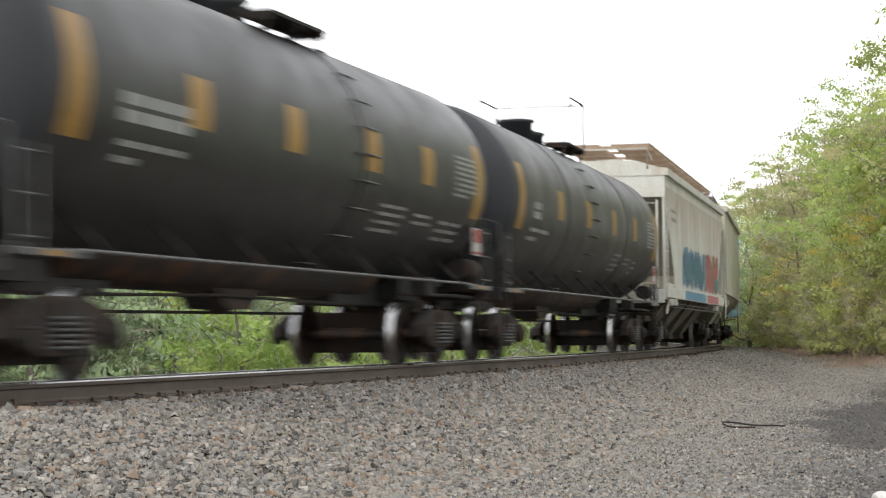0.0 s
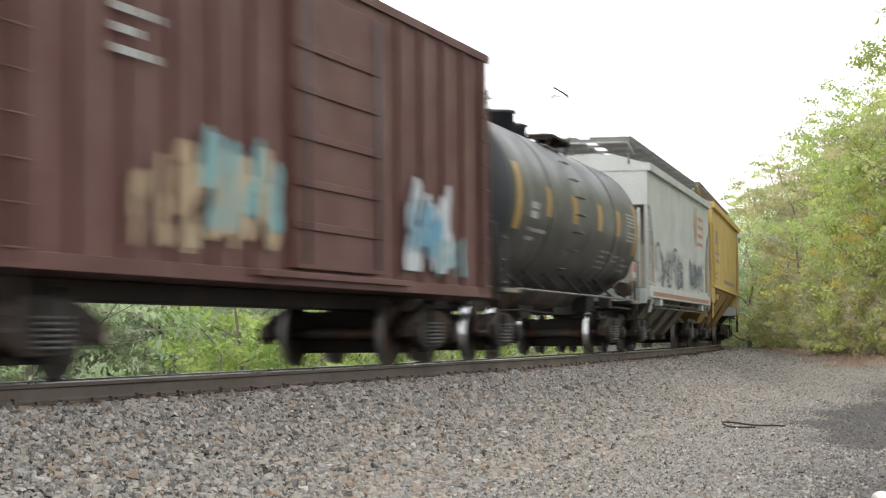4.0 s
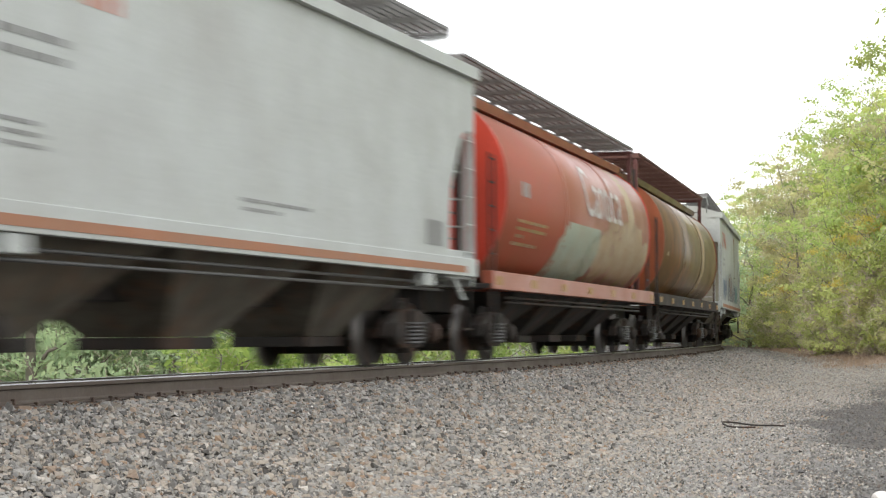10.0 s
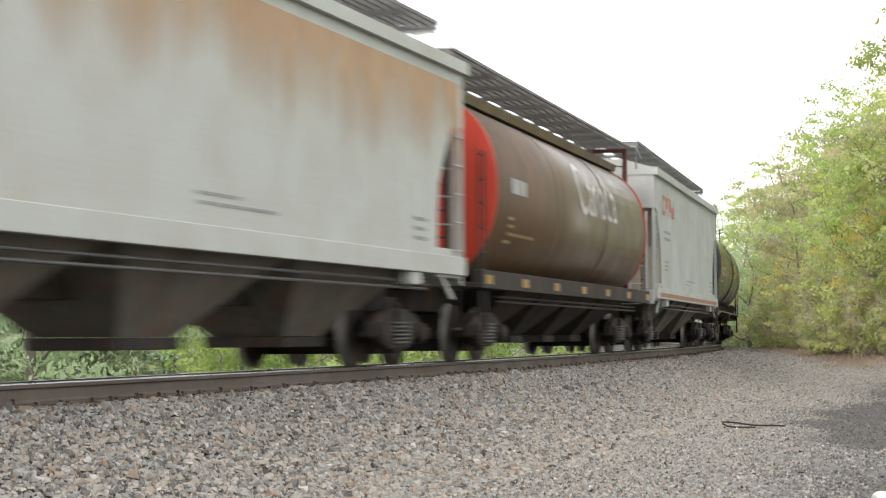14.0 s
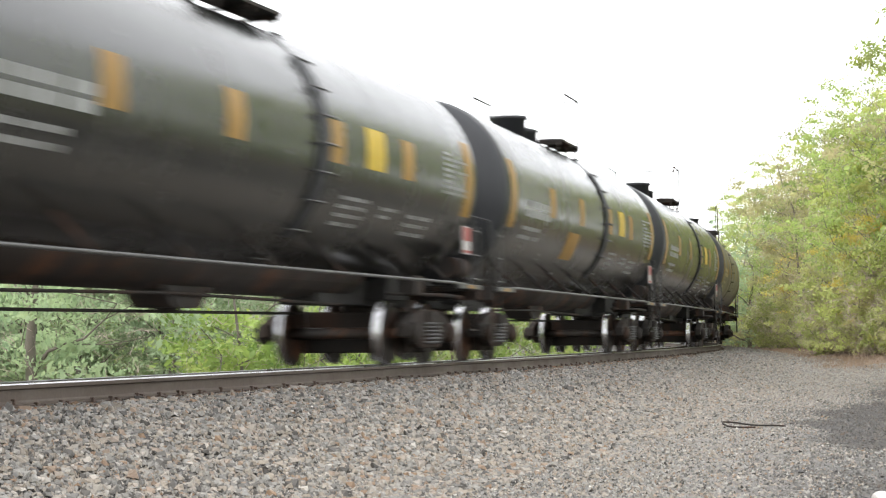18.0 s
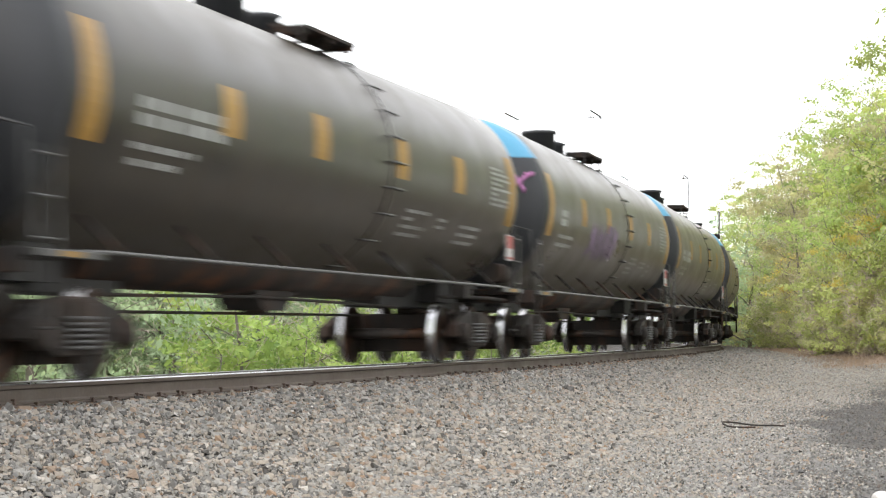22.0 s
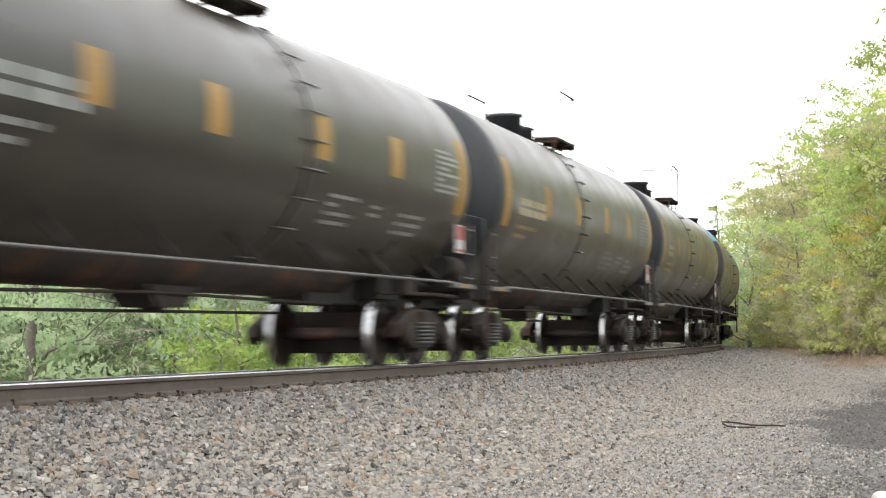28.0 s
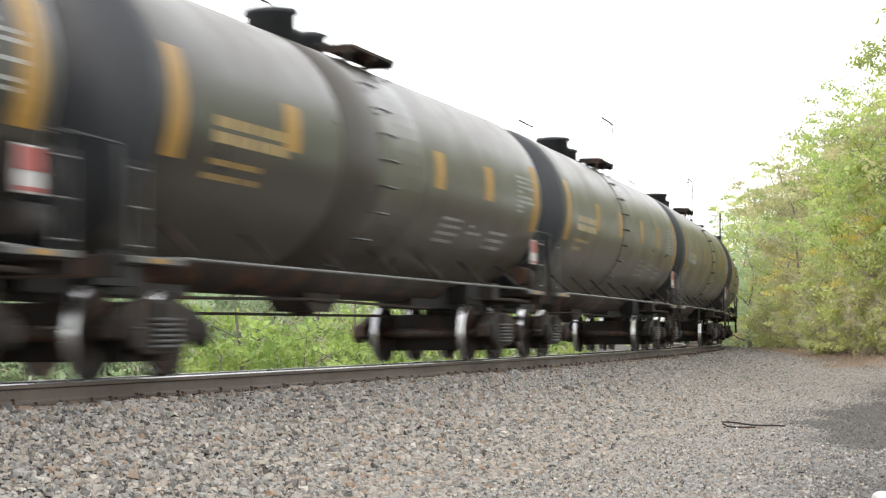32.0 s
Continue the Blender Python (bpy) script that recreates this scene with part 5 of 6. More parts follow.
def build_train():
    add_car(0, tank_car("tank_car", lengths(0), BLACK_OLD, "white", 1))
    c = tank_car("tank_car", lengths(1), BLACK_OLD, "old", 2)
    add_car(1, c)
    # chalky white hopper with spray-painted scrawls
    c, h, sf = slab_hopper("hopper_car", lengths(2), CREAM_WHITE, "chalky white covered hopper streaked with rust and graffiti", z_sill=1.6, z_eave=4.5, peak=3.9, straight=True, cut=2.1, stripe=False, roof=ROOF_TAN)
    splash("graffiti", c, -4.6, 2.2, 1.7, 2.85, sf, GRAF["blue"], 11, "blue spray-painted scrawl", fill=1.3)
    splash("graffiti", c, -4.4, 1.8, 1.75, 2.7, sf, GRAF["navy"], 12, lift=0.016, fill=0.55)
    splash("graffiti", c, -4.0, 1.4, 1.9, 2.6, sf, GRAF["teal"], 112, lift=0.026, fill=0.5)
    splash("graffiti", c, 2.3, 6.7, 1.7, 2.95, sf, GRAF["red"], 13, "red spray-painted scrawl", fill=1.3)
    splash("graffiti", c, 2.6, 6.4, 1.9, 2.6, sf, GRAF["sand"], 14, lift=0.016, fill=0.4)
    decal("sill_paint", c, -4.4, 1.9, 1.38, 1.62, lambda z: 1.582, GRAF["blue"])
    decal("sill_paint", c, 2.4, 6.4, 1.38, 1.62, lambda z: 1.582, GRAF["red"])
    bars("reporting_mark", c, -h + 1.9, -h + 3.2, 3.3, 3.75, 2, sf, LETTER_DARK, 15)
    decal("rust_stain", c, -h + 0.7, h - 0.7, 1.64, 4.18, sf, RUST_FAINT, "faint orange rust runs", nz=1, lift=0.004)
    splash("graffiti", c, 5.4, 6.65, 1.75, 2.25, sf, GRAF["teal"], 113, lift=0.03, fill=0.9)
    splash("graffiti", c, 3.0, 6.4, 2.5, 2.95, sf, GRAF["sand"], 114, lift=0.03, fill=0.4)
    add_car(2, c)
    c, h, sf = slab_hopper("hopper_car", lengths(3), TAN, "putty grey covered hopper with deep sloping bays", z_sill=1.86, z_eave=4.72, peak=4.0, straight=True, walk_up=0.42, cut=1.6, n_bays=3, stripe=False, bay_mat=BAY_TAN, slim=True, slope=TAN)
    bars("stencil", c, h - 3.0, h - 2.3, 2.1, 2.5, 3, sf, LETTER_DARK, 16)
    add_car(3, c)
    c, h, sf = slab_hopper("hopper_car", lengths(4), LIGHT_BLUE, "light blue covered hopper with tall yellow graffiti", z_sill=1.55, z_eave=4.4, walk_up=0.82, cut=1.6, n_bays=4, stripe=False, bay_mat=UNDER, slope=LIGHT_BLUE)
    tall_scrawl(c, -5.6, 2.85, 1.6, 4.0, sf, GRAF["yellow"], 17)
    decal("graffiti", c, -5.3, 2.7, 1.6, 3.25, sf, GRAF["yellow"], "pale yellow sprayed ground", nz=1, lift=0.005)
    rng = random.Random(77)
    for k in range(11):
        x, z = -5.0 + 0.7 * k + rng.uniform(-0.15, 0.15), rng.uniform(1.75, 3.0)
        decal("graffiti", c, x, x + rng.uniform(0.12, 0.26), z, z + rng.uniform(0.35, 0.8), sf, LIGHT_BLUE, nz=2, lift=0.024, lean=rng.uniform(-0.1, 0.15))
    for z in (3.98, 4.12, 4.26):
        bm = bmesh.new()
        box(bm, -h + 0.6, h - 0.6, -1.575, -1.532, z - 0.025, z + 0.025, 0.01)
        part("side_ridge", bm, LIGHT_BLUE, c)
    decal("sill_paint", c, -5.6, 3.0, 1.32, 1.57, lambda z: 1.582, GRAF["yellow"])
    bars("stencil", c, -h + 3.6, -h + 5.2, 3.2, 3.6, 2, sf, LETTER_DARK, 19)
    bars("stencil", c, -h + 3.6, -h + 5.0, 2.0, 2.9, 3, sf, LETTER_DARK, 20)
    bars("stencil", c, h - 3.8, h - 3.0, 1.8, 3.0, 5, sf, LETTER_DARK, 21)
    add_car(4, c)
    add_car(5, box_car("box_car", lengths(5)))
    add_car(6, tank_car("tank_car", lengths(6), BLACK_OLD, "old", 23))
    c, h, sf = slab_hopper("hopper_car", lengths(7), GREY_WHITE, "pale grey covered hopper with blue graffiti", cut=1.3)
    scribble(c, -h + 2.0, -h + 8.2, 1.65, 2.65, sf, GRAF["soot"], 24, 26, 0.045)
    splash("graffiti", c, -h + 2.2, -h + 8.0, 1.65, 2.6, sf, GRAF["grey"], 124, fill=0.5)
    splash("graffiti", c, h - 6.8, h - 2.6, 1.65, 2.5, sf, GRAF["grey"], 25, fill=0.7)
    splash("graffiti", c, h - 6.4, h - 3.0, 1.9, 2.6, sf, GRAF["navy"], 26, lift=0.014, fill=0.45)
    scribble(c, h - 6.6, h - 2.8, 1.7, 2.4, lambda z: sf(z) + 0.02, GRAF["soot"], 126, 12, 0.03)
    splash("emblem", c, h - 5.0, h - 4.2, 2.95, 4.1, sf, GRAF["sand"], 27, "faded brown emblem", fill=1.1)
    bars("red_lettering", c, h - 4.0, h - 2.5, 2.95, 3.95, 4, sf, LOGO_RED, 27)
    add_car(7, c)
    c, h, sf = slab_hopper("hopper_car", lengths(8), YELLOW_CAR, "ochre yellow covered hopper with deep sloping bays", z_sill=1.96, z_eave=4.5, peak=3.95, n_bays=3, stripe=False, cut=1.6, bay_mat=BAY_YELLOW, slim=True, slope=YELLOW_CAR)
    bars("reporting_mark", c, -h + 2.4, -h + 3.6, 3.35, 3.8, 1, sf, LETTER_DARK, 28, gap=0.0)
    bars("stencil", c, -h + 2.4, -h + 4.3, 2.7, 3.2, 2, sf, LETTER_DARK, 29)
    bars("stencil", c, -h + 1.9, -h + 3.2, 2.15, 2.5, 2, sf, LETTER_DARK, 30)
    bars("stencil", c, -2.0, half_of(h), 2.1, 2.4, 1, sf, LETTER_DARK, 31)
    add_car(8, c)
    for i in (9, 10, 11, 13, 16, 18, 20):
        rusty = i == 18
        lab = {9: "pale grey covered hopper with faded red lettering", 10: "pale grey covered hopper with dark scribbles and red lettering", 11: "clean pale grey covered hopper with red lettering",
               13: "pale blue-grey covered hopper with red lettering", 16: "pale grey covered hopper with many graffiti and a rust streak", 18: "pale grey covered hopper with orange rust streaks under the eaves",
               20: "pale grey covered hopper with faded lettering"}[i]
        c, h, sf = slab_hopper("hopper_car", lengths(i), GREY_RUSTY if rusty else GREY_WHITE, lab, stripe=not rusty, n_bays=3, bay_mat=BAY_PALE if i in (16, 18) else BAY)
        marks_on_slab(c, h, sf, 40 + i, not rusty)
        if i == 10:
            scribble(c, -2.0, 5.6, 1.65, 2.6, sf, GRAF["soot"], 50, 34)
            scribble(c, 3.0, 5.8, 1.6, 2.3, sf, GRAF["soot"], 250, 16, 0.05)
            splash("graffiti", c, 2.4, 5.6, 1.65, 2.4, sf, GRAF["grey"], 150, fill=0.45)
            decal("rust_stain", c, 1.0, 5.4, 2.6, 4.0, sf, RUST_SPOT, "faint rust runs", nz=1, lift=0.004)
        if i in (9, 13):
            decal("data_plate", c, h - 3.05, h - 2.25, 1.7, 2.05, sf, LETTER_DARK, nz=1, lift=0.008)
        if i == 16:
            scribble(c, -2.6, 4.0, 1.65, 2.6, sf, GRAF["soot"], 350, 16)
            splash("graffiti", c, -h + 2.6, -h + 5.0, 1.6, 2.5, sf, GRAF["navy"], 52)
            splash("graffiti", c, -2.8, 0.8, 1.6, 2.7, sf, GRAF["grey"], 53)
            splash("graffiti", c, -2.6, 0.6, 1.65, 2.6, sf, GRAF["soot"], 153, lift=0.01, fill=0.5)
            splash("graffiti", c, 0.6, 3.4, 1.6, 2.2, sf, GRAF["purple"], 154, lift=0.01, fill=0.5)
            splash("graffiti", c, -1.8, 0.2, 1.7, 2.6, sf, GRAF["orange"], 54, lift=0.014, fill=0.5)
            splash("graffiti", c, 3.2, 5.2, 1.6, 2.3, sf, GRAF["teal"], 55)
            decal("rust_streak", c, 2.85, 3.5, 2.3, 4.14, sf, RUST_RUN, "orange rust streak", nz=1)
            decal("rust_streak", c, 3.02, 3.24, 2.65, 3.6, sf, GRAF["orange"], "dark orange rust streak", nz=1, lift=0.009)
            decal("rust_streak", c, 3.06, 3.16, 2.3, 4.14, sf, GRAF["orange"], nz=1, lift=0.012)
        if rusty:
            decal("rust_streak", c, -h + 1.0, h - 0.8, 2.2, 4.14, sf, RUST_RUN, "orange rust that has run down from the eave", nz=1, lift=0.004)
        add_car(i, c)
    c, h, sf = round_hopper("hopper_car", lengths(12), BROWN_DARK, BLACK_HEAD, "dark grey-brown round-sided hopper with pale patches", sill=SILL_GREY)
    bars("stencil", c, -h + 3.6, -h + 6.2, 3.0, 3.35, 2, sf, LETTER_DARK, 60)
    bars("stencil", c, -h + 3.0, -h + 5.2, 2.2, 2.5, 2, sf, LETTER_YELLOW, 61)
    splash("graffiti", c, h - 5.2, h - 2.6, 1.5, 2.4, sf, GRAF["grey"], 62, fill=0.5)
    splash("graffiti", c, -h + 1.6, -h + 2.8, 1.5, 2.3, sf, GRAF["grey"], 63, fill=0.6)
    add_car(12, c)
    for i, pm in ((14, RED_CAR), (19, BROWN_CAR)):
        c, h, sf = round_hopper("hopper_car", lengths(i), pm, RED_END, "red round-sided hopper with white lettering and pale graffiti" if i == 14 else "brown round-sided hopper with white lettering and a red end", sill=RED_CAR if i == 14 else None)
        lettering("lettering", c, "Canada", -0.6, 2.78, 1.45, sf, WORDMARK, "white lettering", lift=0.016)
        bars("stencil", c, -h + 2.4, -h + 5.6, 2.75, 3.0, 1, sf, LETTER, 64 + i, gap=0.0)
        bars("stencil", c, -h + 2.4, -h + 4.8, 1.9, 2.4, 4, sf, LETTER_YELLOW, 65 + i)
        if i == 14:
            decal("painted_panel", c, -2.4, 0.9, 1.5, 2.55, sf, GRAF["green"], "pale green sprayed panel", nz=8, lean=0.25)
            splash("graffiti", c, -2.9, 1.1, 1.5, 2.5, sf, GRAF["green"], 66, fill=1.1)
            splash("graffiti", c, 1.1, h - 1.6, 1.5, 2.6, sf, GRAF["sand"], 67, fill=1.1)
            splash("graffiti", c, 2.0, h - 2.6, 2.2, 2.9, sf, GRAF["sand"], 167, fill=0.9)
            decal("faded_band", c, 4.6, 5.5, 1.7, 4.1, sf, GRAF["sand"], nz=12)
        add_car(i, c)
    c, h, sf = round_hopper("hopper_car", lengths(15), BROWN_GOLD, ORANGE_END, "weathered brown round-sided hopper with orange ends", roof=ROOF_RED)
    bars("stencil", c, -h + 2.2, -h + 4.0, 2.35, 2.6, 1, sf, LETTER_YELLOW, 70)
    decal("faded_band", c, 2.8, 3.4, 1.5, 4.1, sf, GRAF["sand"], nz=12)
    add_car(15, c)
    c, h, sf = round_hopper("hopper_car", lengths(17), BROWN_RUST, MAROON, "rusty brown round-sided hopper with silver and orange graffiti", roof=ROOF_RED, sill=SILL_GREY)
    splash("graffiti", c, -2.3, 1.5, 1.95, 3.3, sf, GRAF["white"], 72, "silver spray-painted scrawl", fill=1.0, lift=0.012)
    splash("graffiti", c, -1.9, 0.6, 2.8, 3.6, sf, GRAF["white"], 172, fill=0.9, lift=0.03)
    scribble(c, -2.2, 1.4, 1.95, 3.5, lambda z: sf(z) + 0.04, BROWN_RUST, 272, 22, 0.04)
    decal("rust_streak", c, -h + 1.5, h - 1.5, 1.5, 2.3, sf, RUST_LOW, "rust runs", nz=8, lift=0.004)
    decal("yellow_label", c, -6.1, -5.15, 2.58, 2.95, sf, GRAF["acid"], "acid yellow label", nz=4)
    for x in (-7.2, -4.3, -1.6, 1.35, 3.4, 5.6):
        decal("spray_stroke", c, x, x + 0.28, 1.5, 2.7, sf, GRAF["orange"], lean=0.55, nz=8, lift=0.01)
    splash("graffiti", c, -6.2, -4.5, 2.25, 2.5, sf, GRAF["orange"], 74)
    bars("stencil", c, 4.6, 6.0, 1.9, 2.3, 3, sf, LETTER, 75)
    add_car(17, c)
    # the string of tank cars: one of each look is built, the rest are its copies
    look_of = {21: "gloss_a", 22: "gloss_b", 23: "gloss_a", 24: "gloss_b", 25: "gloss_a", 26: "yellow", 27: "yellow_b", 28: "white_blue", 29: "white_tag", 30: "white_blue", 31: "white_blue", 32: "yellow",
               33: "yellow_b", 34: "white_blue", 35: "white_blue", 36: "yellow", 37: "yellow_b", 38: "white_blue", 39: "white_blue", 40: "patched", 41: "yellow", 42: "white", 43: "yellow_b", 44: "white"}
    made = {}
    for i, kind in look_of.items():
        if kind in made:
            c = copy_thing(made[kind], Matrix())
        elif kind.startswith("gloss"):
            c = tank_car("tank_car", 18.075, BLACK_GLOSS, "gloss", 80 + (kind == "gloss_b"))
        elif kind == "white_tag":
            c = tank_car("tank_car", 18.075, BLACK_DUST_HAZE, "white", 84, True)
            sf = lambda z: math.sqrt(max(0.0, 1.57 ** 2 - (z - 2.76) ** 2))
            splash("graffiti", c, -3.5, -0.3, 1.95, 2.7, sf, GRAF["purple"], 85, "purple spray-painted scrawl")
            end_tag(c, 18.075 / 2 - 0.5)
        else:
            c = tank_car("tank_car", 18.075, BLACK_DUST_HAZE, {"white": "white", "white_blue": "white", "yellow": "yellow", "yellow_b": "yellow", "patched": "patched"}[kind], 90 + len(made), kind == "white_blue")
        made.setdefault(kind, c)
        add_car(i, c)


def half_of(v):
    return v * 0.6


build_train()

# ---- trees ----


def leaf_cloud(rng, blobs, per, size):
    """Small bent leaves in loose clumps round the given centres (x, y, z, radius)."""
    cs, ns = [], []
    for x, y, z, r in blobs:
        n = max(2, int(per * r * r / 56))
        d = rng.normal(size=(n, 3))
        d /= np.linalg.norm(d, axis=1, keepdims=True)
        q = d * (r * rng.uniform(0.3, 1.1, (n, 1)) ** 0.6)
        q[:, 2] *= 0.75
        # each flat clump of leaves spreads along a drooping twig
        along = rng.uniform(-1, 1, (n, 56, 1))
        tw = rng.normal(size=(n, 1, 3)) * (1, 1, 0.3)
        tw /= np.linalg.norm(tw, axis=2, keepdims=True)
        sp = q[:, None, :] + along * tw * size * 7.0 + rng.normal(size=(n, 56, 3)) * size * (2.5, 2.5, 1.1)
        sp[:, :, 2] -= 0.9 * size * along[:, :, 0] ** 2 * 2
        cs.append(sp.reshape(-1, 3) + (x, y, z))
        # the leaves of one spray face much the same way: outwards and up
        face = d + rng.normal(0, 0.45, (n, 3)) + (0, 0, 0.55)
        ns.append(np.repeat(face, 56, axis=0))
    c = np.concatenate(cs)
    n = len(c)
    nrm = np.concatenate(ns)
    nrm = nrm / np.linalg.norm(nrm, axis=1, keepdims=True) + rng.normal(0, 0.33, (n, 3))
    nrm /= np.linalg.norm(nrm, axis=1, keepdims=True)
    a = np.cross(nrm, rng.normal(size=(n, 3)))
    a /= np.linalg.norm(a, axis=1, keepdims=True)
    b = np.cross(nrm, a)
    s = size * rng.lognormal(0, 0.3, (n, 1))
    v = np.stack([c - a * s, c + b * s * 0.55 + nrm * s * 0.12, c + a * s, c - b * s * 0.55 + nrm * s * 0.12], 1)
    return v.reshape(-1, 3), np.arange(4 * n).reshape(n, 4)


def limb(bm, p, q, r0, r1, rng, n=4):
    p, q = Vector(p), Vector(q)
    path = [p.lerp(q, i / n) + Vector(rng.normal(0, 0.03, 3)) * (q - p).length * (0 < i < n) for i in range(n + 1)]
    rings = []
    d = (q - p).normalized()
    a = d.cross(Vector((0.3, 1, 0.2))).normalized()
    b = d.cross(a)
    for i, c in enumerate(path):
        r = r0 + (r1 - r0) * i / n
        rings.append([bm.verts.new(c + r * (math.cos(t) * a + math.sin(t) * b)) for t in [2 * math.pi * k / 5 for k in range(5)]])
    for u, w in zip(rings, rings[1:]):
        for k in range(5):
            bm.faces.new((u[k], u[(k + 1) % 5], w[(k + 1) % 5], w[k])).smooth = True
    return path


def make_tree(name, h, spread, seed, leaf, per, size, low, label, forks=7, fork_at=0.25, twigs=800, stout=0.0):
    """A tapered, forking trunk with limbs, and a ragged crown of leaf clumps on the limbs' ends."""
    rng = np.random.default_rng(seed)
    root = new(name)
    tagged(root, label, "tree", "trees beside the railway")
    bm = bmesh.new()
    top = Vector((rng.normal(0, 0.05) * h, rng.normal(0, 0.05) * h, h * 0.9))
    r0 = 0.008 * h + 0.02 + stout
    stem = limb(bm, (0, 0, -0.5), top, r0, 0.03, rng, 8)
    blobs = [(top.x, top.y, h * 0.93, spread * 0.28)]
    for i in range(forks):
        f = fork_at + (0.92 - fork_at) * (i + rng.uniform(0, 0.6)) / forks
        base = stem[0].lerp(stem[-1], f)
        ang = i * 2.4 + rng.uniform(-0.5, 0.5)
        ln = spread * rng.uniform(0.5, 0.9) * (1.05 - 0.55 * max(0, f - 0.45))
        tip = base + Vector((math.cos(ang) * ln, math.sin(ang) * ln, h * rng.uniform(0.08, 0.22)))
        pts = limb(bm, base, tip, r0 * (1 - f) * 0.35 + 0.012, 0.008, rng, 5)
        for k in (2, 3, 4, 5):
            c = pts[k] + Vector(rng.normal(0, 0.2, 3)) * spread * 0.35
            blobs.append((c.x, c.y, c.z, spread * rng.uniform(0.16, 0.34)))
            side = pts[k] + Vector(rng.normal(0, 1, 3)) * spread * 0.25
            limb(bm, pts[k], side, 0.014, 0.006, rng, 2)
            blobs.append((side.x, side.y, side.z, spread * rng.uniform(0.12, 0.24)))
    for i in range(low):
        ang, rr = rng.uniform(0, 6.28), spread * rng.uniform(0.1, 0.7)
        blobs.append((rr * math.cos(ang), rr * math.sin(ang), h * rng.uniform(0.05, 0.35), spread * rng.uniform(0.15, 0.3)))
    part("trunk", bm, BARK, root, "grey-brown bark")
    at = np.array([b[:3] for b in blobs])[rng.integers(0, len(blobs), twigs)] + rng.normal(0, 0.13 * spread, (twigs, 3))
    run = rng.normal(size=(twigs, 3)) * (0.6, 0.6, 0.5) + (0, 0, 0.35)
    off = np.cross(run, rng.normal(size=(twigs, 3)))
    off *= 0.008 / np.linalg.norm(off, axis=1, keepdims=True)
    tv = np.stack([at - off, at + off, at + run * 0.8], 1).reshape(-1, 3)
    fine = new("brushwood", array_mesh("brushwood", tv, np.arange(3 * twigs).reshape(twigs, 3), TWIG))
    fine.parent = root
    fine["kind"] = "stuff"
    v, f = leaf_cloud(rng, blobs, per / (spread * spread) * 9, size)
    crown = new("crown", array_mesh("crown", v, f, leaf))
    crown.parent = root
    crown["kind"] = "stuff"
    return root


def plant(root, x, y, z, turn, first, tall=1.0):
    m = pose(x, y, z, 0, 0, turn) @ Matrix.Scale(tall, 4)
    if first:
        root.matrix_basis = m
        return root
    c = copy_thing(root, Matrix())
    c.matrix_basis = m
    return c


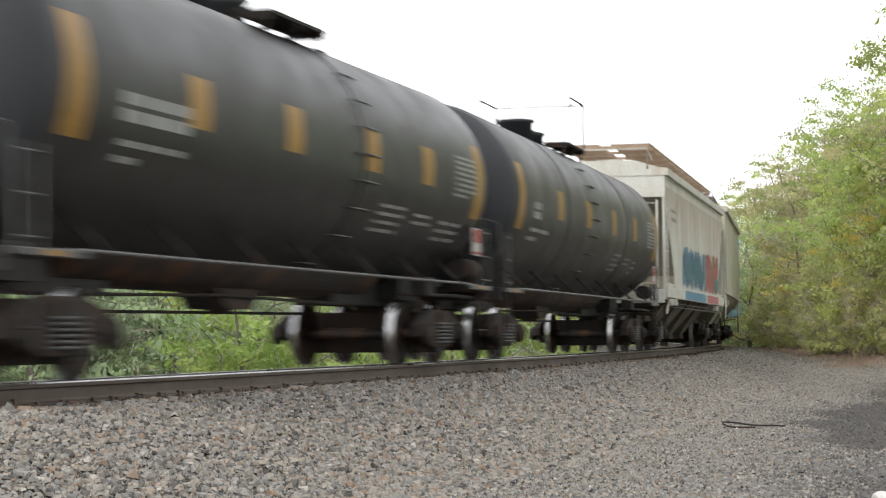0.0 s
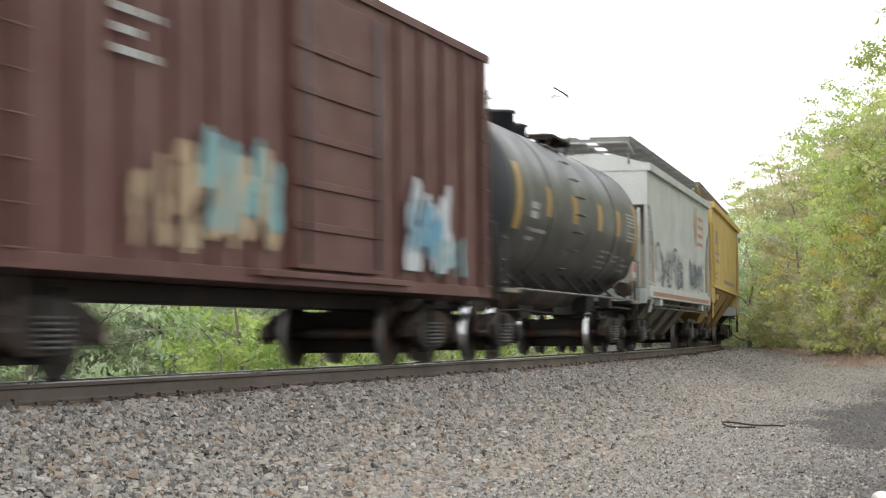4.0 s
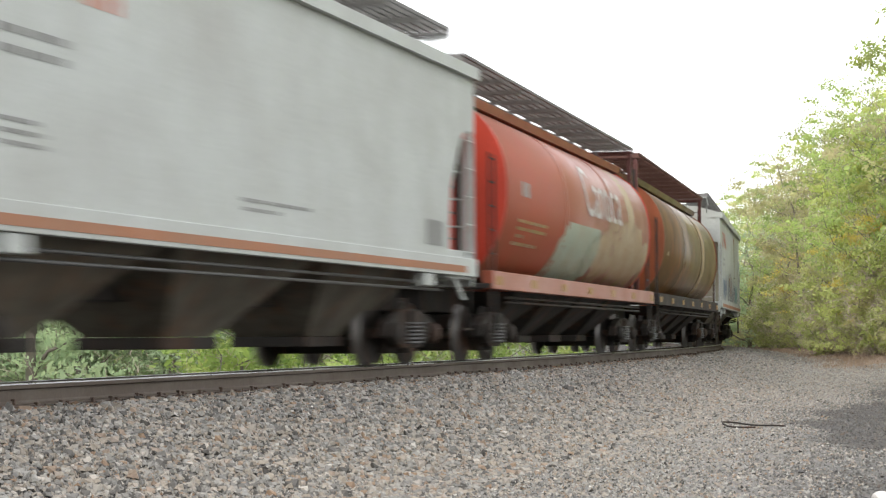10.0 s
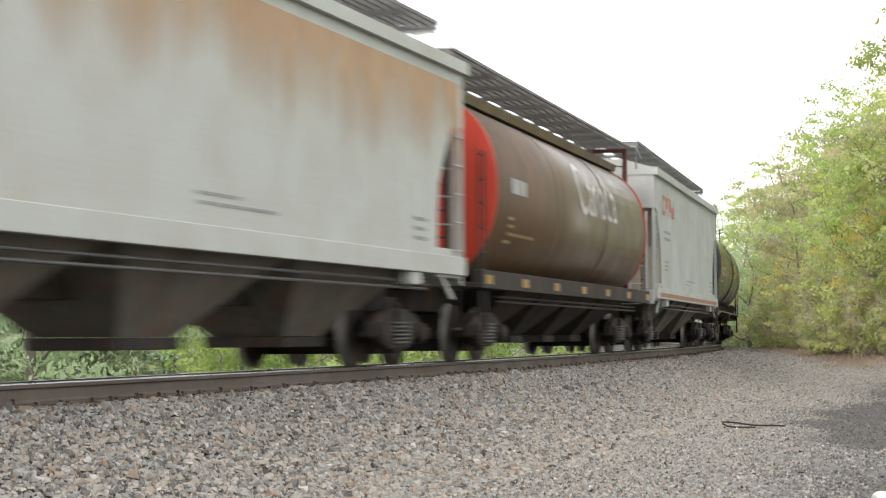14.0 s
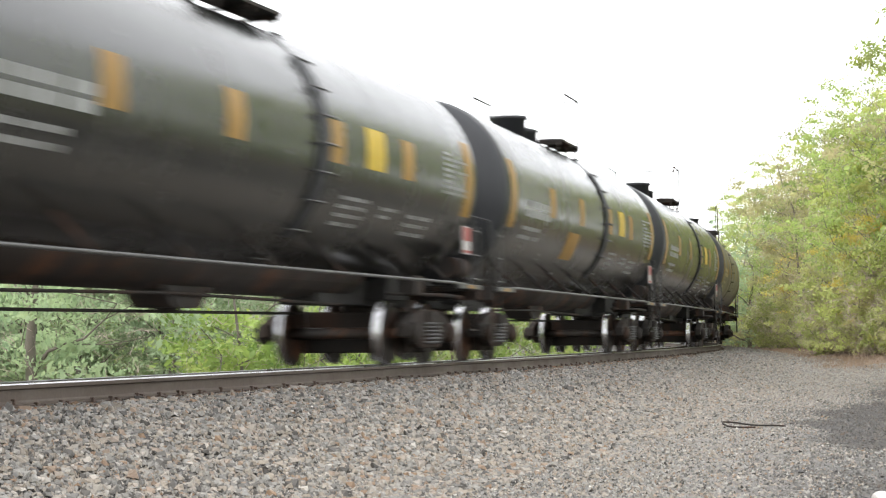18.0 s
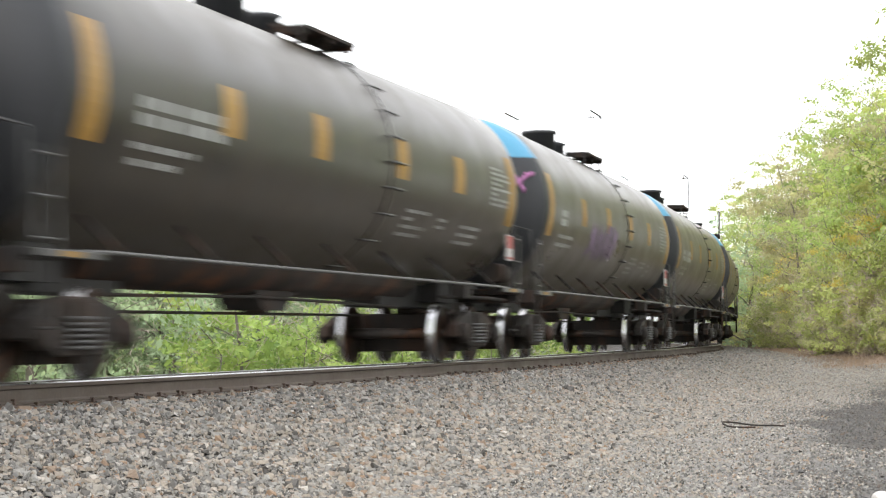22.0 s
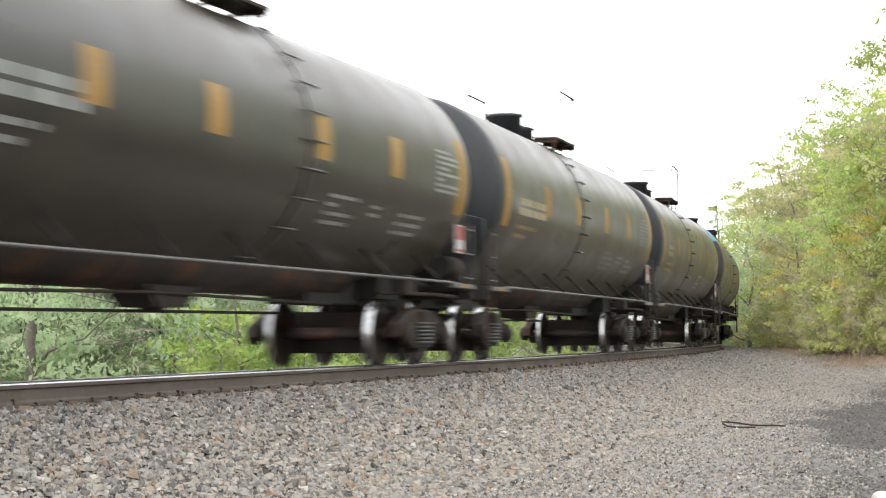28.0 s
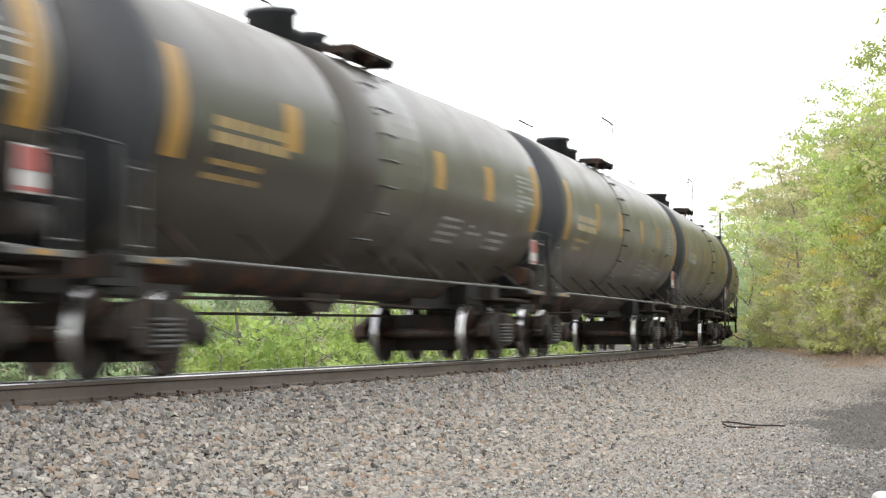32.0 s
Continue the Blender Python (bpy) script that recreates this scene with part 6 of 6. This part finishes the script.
def build_trees():
    rng = random.Random(27)
    kinds = [
        make_tree("leafy_tree", 14.0, 4.2, 1, LEAF_GREEN, 195, 0.08, 12, "young leafy tree with bright spring-green foliage"),
        make_tree("leafy_tree", 11.5, 3.6, 2, LEAF, 185, 0.077, 14, "young leafy tree with yellow-green foliage"),
        make_tree("budding_tree", 12.5, 3.6, 3, LEAF_DULL, 105, 0.078, 8, "thinly leafed tree with brownish twigs showing", twigs=1700),
        make_tree("leafy_tree", 16.0, 4.6, 4, LEAF_GREEN, 150, 0.088, 8, "taller leafy tree with an open crown"),
        make_tree("yellowing_tree", 8.5, 3.0, 6, LEAF_YELLOW, 80, 0.075, 4, "small tree with yellow-orange leaves among the green"),
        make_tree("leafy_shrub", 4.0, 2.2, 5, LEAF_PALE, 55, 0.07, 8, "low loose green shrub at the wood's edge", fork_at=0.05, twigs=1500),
        make_tree("bare_brush", 4.5, 2.2, 7, LEAF_DULL, 16, 0.06, 4, "bare brown brushwood with few dry leaves", fork_at=0.05, twigs=4200),
    ]
    used = set()

    heights = (14.0, 11.5, 12.5, 16.0, 8.5, 4.0, 4.5)

    def put(k, x, y, z, height=None):
        plant(kinds[k], x, y, z, rng.uniform(0, 360), k not in used, height / heights[k] if height else rng.uniform(0.85, 1.1))
        used.add(k)

    # the wood along the line: an edge of trees and shrubs about 11 m high, taller trees behind
    for i in range(46):
        s = 37 + 1.9 * i + 0.05 * i * i
        d = 7.0 + 1.3 * max(0, (46 - s) / 10) + rng.uniform(-0.5, 1.0)
        x, y, _ = on_track(s, d)
        low_end = 1.0 - 0.22 * min(1, max(0, (s - 82) / 25))
        put(rng.choice((0, 1, 2, 1, 0)), x, y, float(ground_height(s, d)), (10.6 + 1.2 * (d - 6)) * low_end * rng.uniform(0.82, 1.0))
        x, y, _ = on_track(s + 1.0, d - 0.7)
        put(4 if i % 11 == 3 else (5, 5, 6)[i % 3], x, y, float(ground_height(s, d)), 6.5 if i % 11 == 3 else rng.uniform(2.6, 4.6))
        if i % 2 == 0:
            x, y, _ = on_track(s + 0.4, d - 1.0)
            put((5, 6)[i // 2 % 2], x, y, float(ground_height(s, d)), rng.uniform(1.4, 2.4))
    for i in range(16):
        s, d = 38 + 5.5 * i, 11.0 + rng.uniform(-0.8, 1.8)
        x, y, _ = on_track(s, d)
        put(rng.choice((0, 3, 3)), x, y, float(ground_height(s, d)), (15.0 + 0.8 * (d - 11)) * (1.0 - 0.30 * min(1, max(0, (s - 75) / 30))) * rng.uniform(0.85, 1.0))
    # the wood goes on beside and behind the camera
    for i in range(6):
        put(rng.choice((0, 3, 0)), 16 + rng.uniform(-1, 3), 34 - 11 * i, -0.5)
    for x, y in ((17, 42), (17.5, 47), (18.5, 52), (20, 57), (20.5, 62), (22, 66), (22, 48), (24, 58)):
        put(rng.choice((0, 3)), x, y, -0.5)
    over = make_tree("overhanging_tree", 13.5, 4.6, 9, LEAF, 55, 0.085, 0, "tree with thin twigs reaching out over the road", fork_at=0.45)
    over.matrix_basis = pose(15.0, 47, -0.7, 0, 0, 20)
    # beyond the line, on lower ground
    low = [
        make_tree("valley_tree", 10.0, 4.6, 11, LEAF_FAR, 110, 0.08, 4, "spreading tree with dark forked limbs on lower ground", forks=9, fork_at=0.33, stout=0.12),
        make_tree("valley_tree", 8.0, 3.6, 12, LEAF_BRIGHT, 170, 0.085, 16, "bright green bushy tree on lower ground", fork_at=0.1),
    ]
    done = set()

    def drop(k, x, y, z):
        plant(low[k], x, y, z, rng.uniform(0, 360), k not in done)
        done.add(k)

    drop(0, -9.1, 46, -4.2)
    for x, y, z in ((-4.9, 49, -5.4), (-2.6, 58, -5.4), (0.2, 66, -5.2), (2.2, 76, -5.0), (-5.0, 74, -5.6), (4.0, 92, -5.0)):
        drop(1, x, y, z)
    for i in range(16):
        drop(0 if i < 9 else i % 2, -21 + 1.5 * i + rng.uniform(-0.7, 0.7), 72 + 0.9 * i + rng.uniform(0, 10), -5.4 + rng.uniform(-0.6, 0.6))
    for i in range(12):
        drop(rng.choice((0, 1)), -26 + 4.0 * i + rng.uniform(-1, 1), 100 + rng.uniform(0, 40), -3.4)


build_trees()


def far_woods():
    """Wooded slopes far beyond the line, with haze put into their leaf colour."""
    rng = np.random.default_rng(31)
    blobs = []
    for i in range(300):
        x, y = rng.uniform(-150, -12), rng.uniform(260, 380)
        top = 9 + 4 * math.sin(x * 0.03) + 2 * math.sin(x * 0.11) + (y - 260) * 0.06
        blobs.append((x, y, rng.uniform(-4, top), rng.uniform(3, 6)))
    v, f = leaf_cloud(rng, blobs, 9, 0.75)
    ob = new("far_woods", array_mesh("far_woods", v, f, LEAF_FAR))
    tagged(ob, "pale green wooded slopes in the distance", "woods", kind="stuff")


far_woods()


def dry_grass():
    rng = np.random.default_rng(8)
    n = 20000
    s = rng.uniform(14, 130, n)
    d = grass_edge(s) + rng.normal(0, 0.25, n) + rng.uniform(0, 1, n) ** 1.3 * 4.0
    x, y, _ = on_track(s, d)
    z = ground_height(s, d)
    h = rng.uniform(0.03, 0.2, n) * rng.uniform(0.4, 1.2, n)
    a = rng.uniform(0, 6.28, n)
    w = 0.012
    dx, dy = np.cos(a) * w, np.sin(a) * w
    lx, ly = rng.normal(0, 0.3, n) * h, rng.normal(0, 0.3, n) * h
    v = np.stack([np.stack([x - dx, y - dy, z], -1), np.stack([x + dx, y + dy, z], -1), np.stack([x + lx, y + ly, z + h], -1)], 1)
    ob = new("dry_grass", array_mesh("dry_grass", v.reshape(-1, 3), np.arange(3 * n).reshape(n, 3), DRY))
    tagged(ob, "brown dry grass along the wood's edge", "grass", kind="stuff")


dry_grass()


def litter():
    """A length of dark hose dropped on the gravel, and a pale stone."""
    bm = bmesh.new()
    x0, y0 = 4.12, 29.4
    pts = []
    for i in range(15):
        t = i / 14
        pts.append((x0 + 0.85 * t, y0 - 0.25 * t + 0.12 * math.sin(5 * t), -0.955 + 0.05 * (1 - t) ** 2 + 0.008 * math.sin(9 * t)))
    loop = [(x0 + 0.42, y0 - 0.42, -0.968), (x0 + 0.14, y0 - 0.36, -0.965), (x0 + 0.03, y0 - 0.26, -0.955), (x0 - 0.02, y0 - 0.16, -0.925)]
    tube(bm, [(x, y, z + 0.022) for x, y, z in loop + pts], 0.013, 8)
    hose = obj("hose", bm, UNDER)
    tagged(hose, "short length of dark hose lying on the gravel", "hose")
    bm = bmesh.new()
    bmesh.ops.create_icosphere(bm, subdivisions=2, radius=0.09)
    for v in bm.verts:
        v.co *= 1 + 0.25 * noise.noise(v.co * 9)
        v.co.z *= 0.6
    st = obj("pale_stone", bm, WORDMARK)
    st.location = (3.58, 16.3, -0.93)
    tagged(st, "whitish stone lying on the gravel", "stone")


litter()

# ---- the train runs ----


def car_pose(s, length):
    b = length / 2 - 2.7
    x0, y0, _ = on_track(s - b)
    x1, y1, _ = on_track(s + b)
    return pose((x0 + x1) / 2, (y0 + y1) / 2, 0, 0, 0, math.degrees(math.atan2(y1 - y0, x1 - x0)))


def motions():
    """Each car follows the line; its wheelsets turn while it is near."""
    for car, s0, length in MOVING:
        rows = []
        for k in range(161):
            t = SECONDS * k / 160
            s = s0 - rolled(t)
            if k % 10 == 0 or -75 < s < 110 or (k % 3 == 0 and s < 360):
                rows.append((t, car_pose(s, length)))
        walk(car, rows)
        first, last = None, None
        for f in range(int(SECONDS * FPS) + 1):
            s = s0 - rolled(f / FPS)
            if -36 < s < 70:
                first = f if first is None else first
                last = f
        for ws in [c for c in car.children if c.name.startswith("wheelset")]:
            p = ws.location.copy()
            if first is None:
                continue
            rows = []
            for f in sorted({0, *range(first, last + 1), int(SECONDS * FPS)}):
                g = min(max(f, first), last)
                turn = -(g - first) * 84.0
                rows.append((f / FPS, pose(p.x, p.y, p.z, 0, turn % 360.0, 0)))
            walk(ws, rows)


motions()
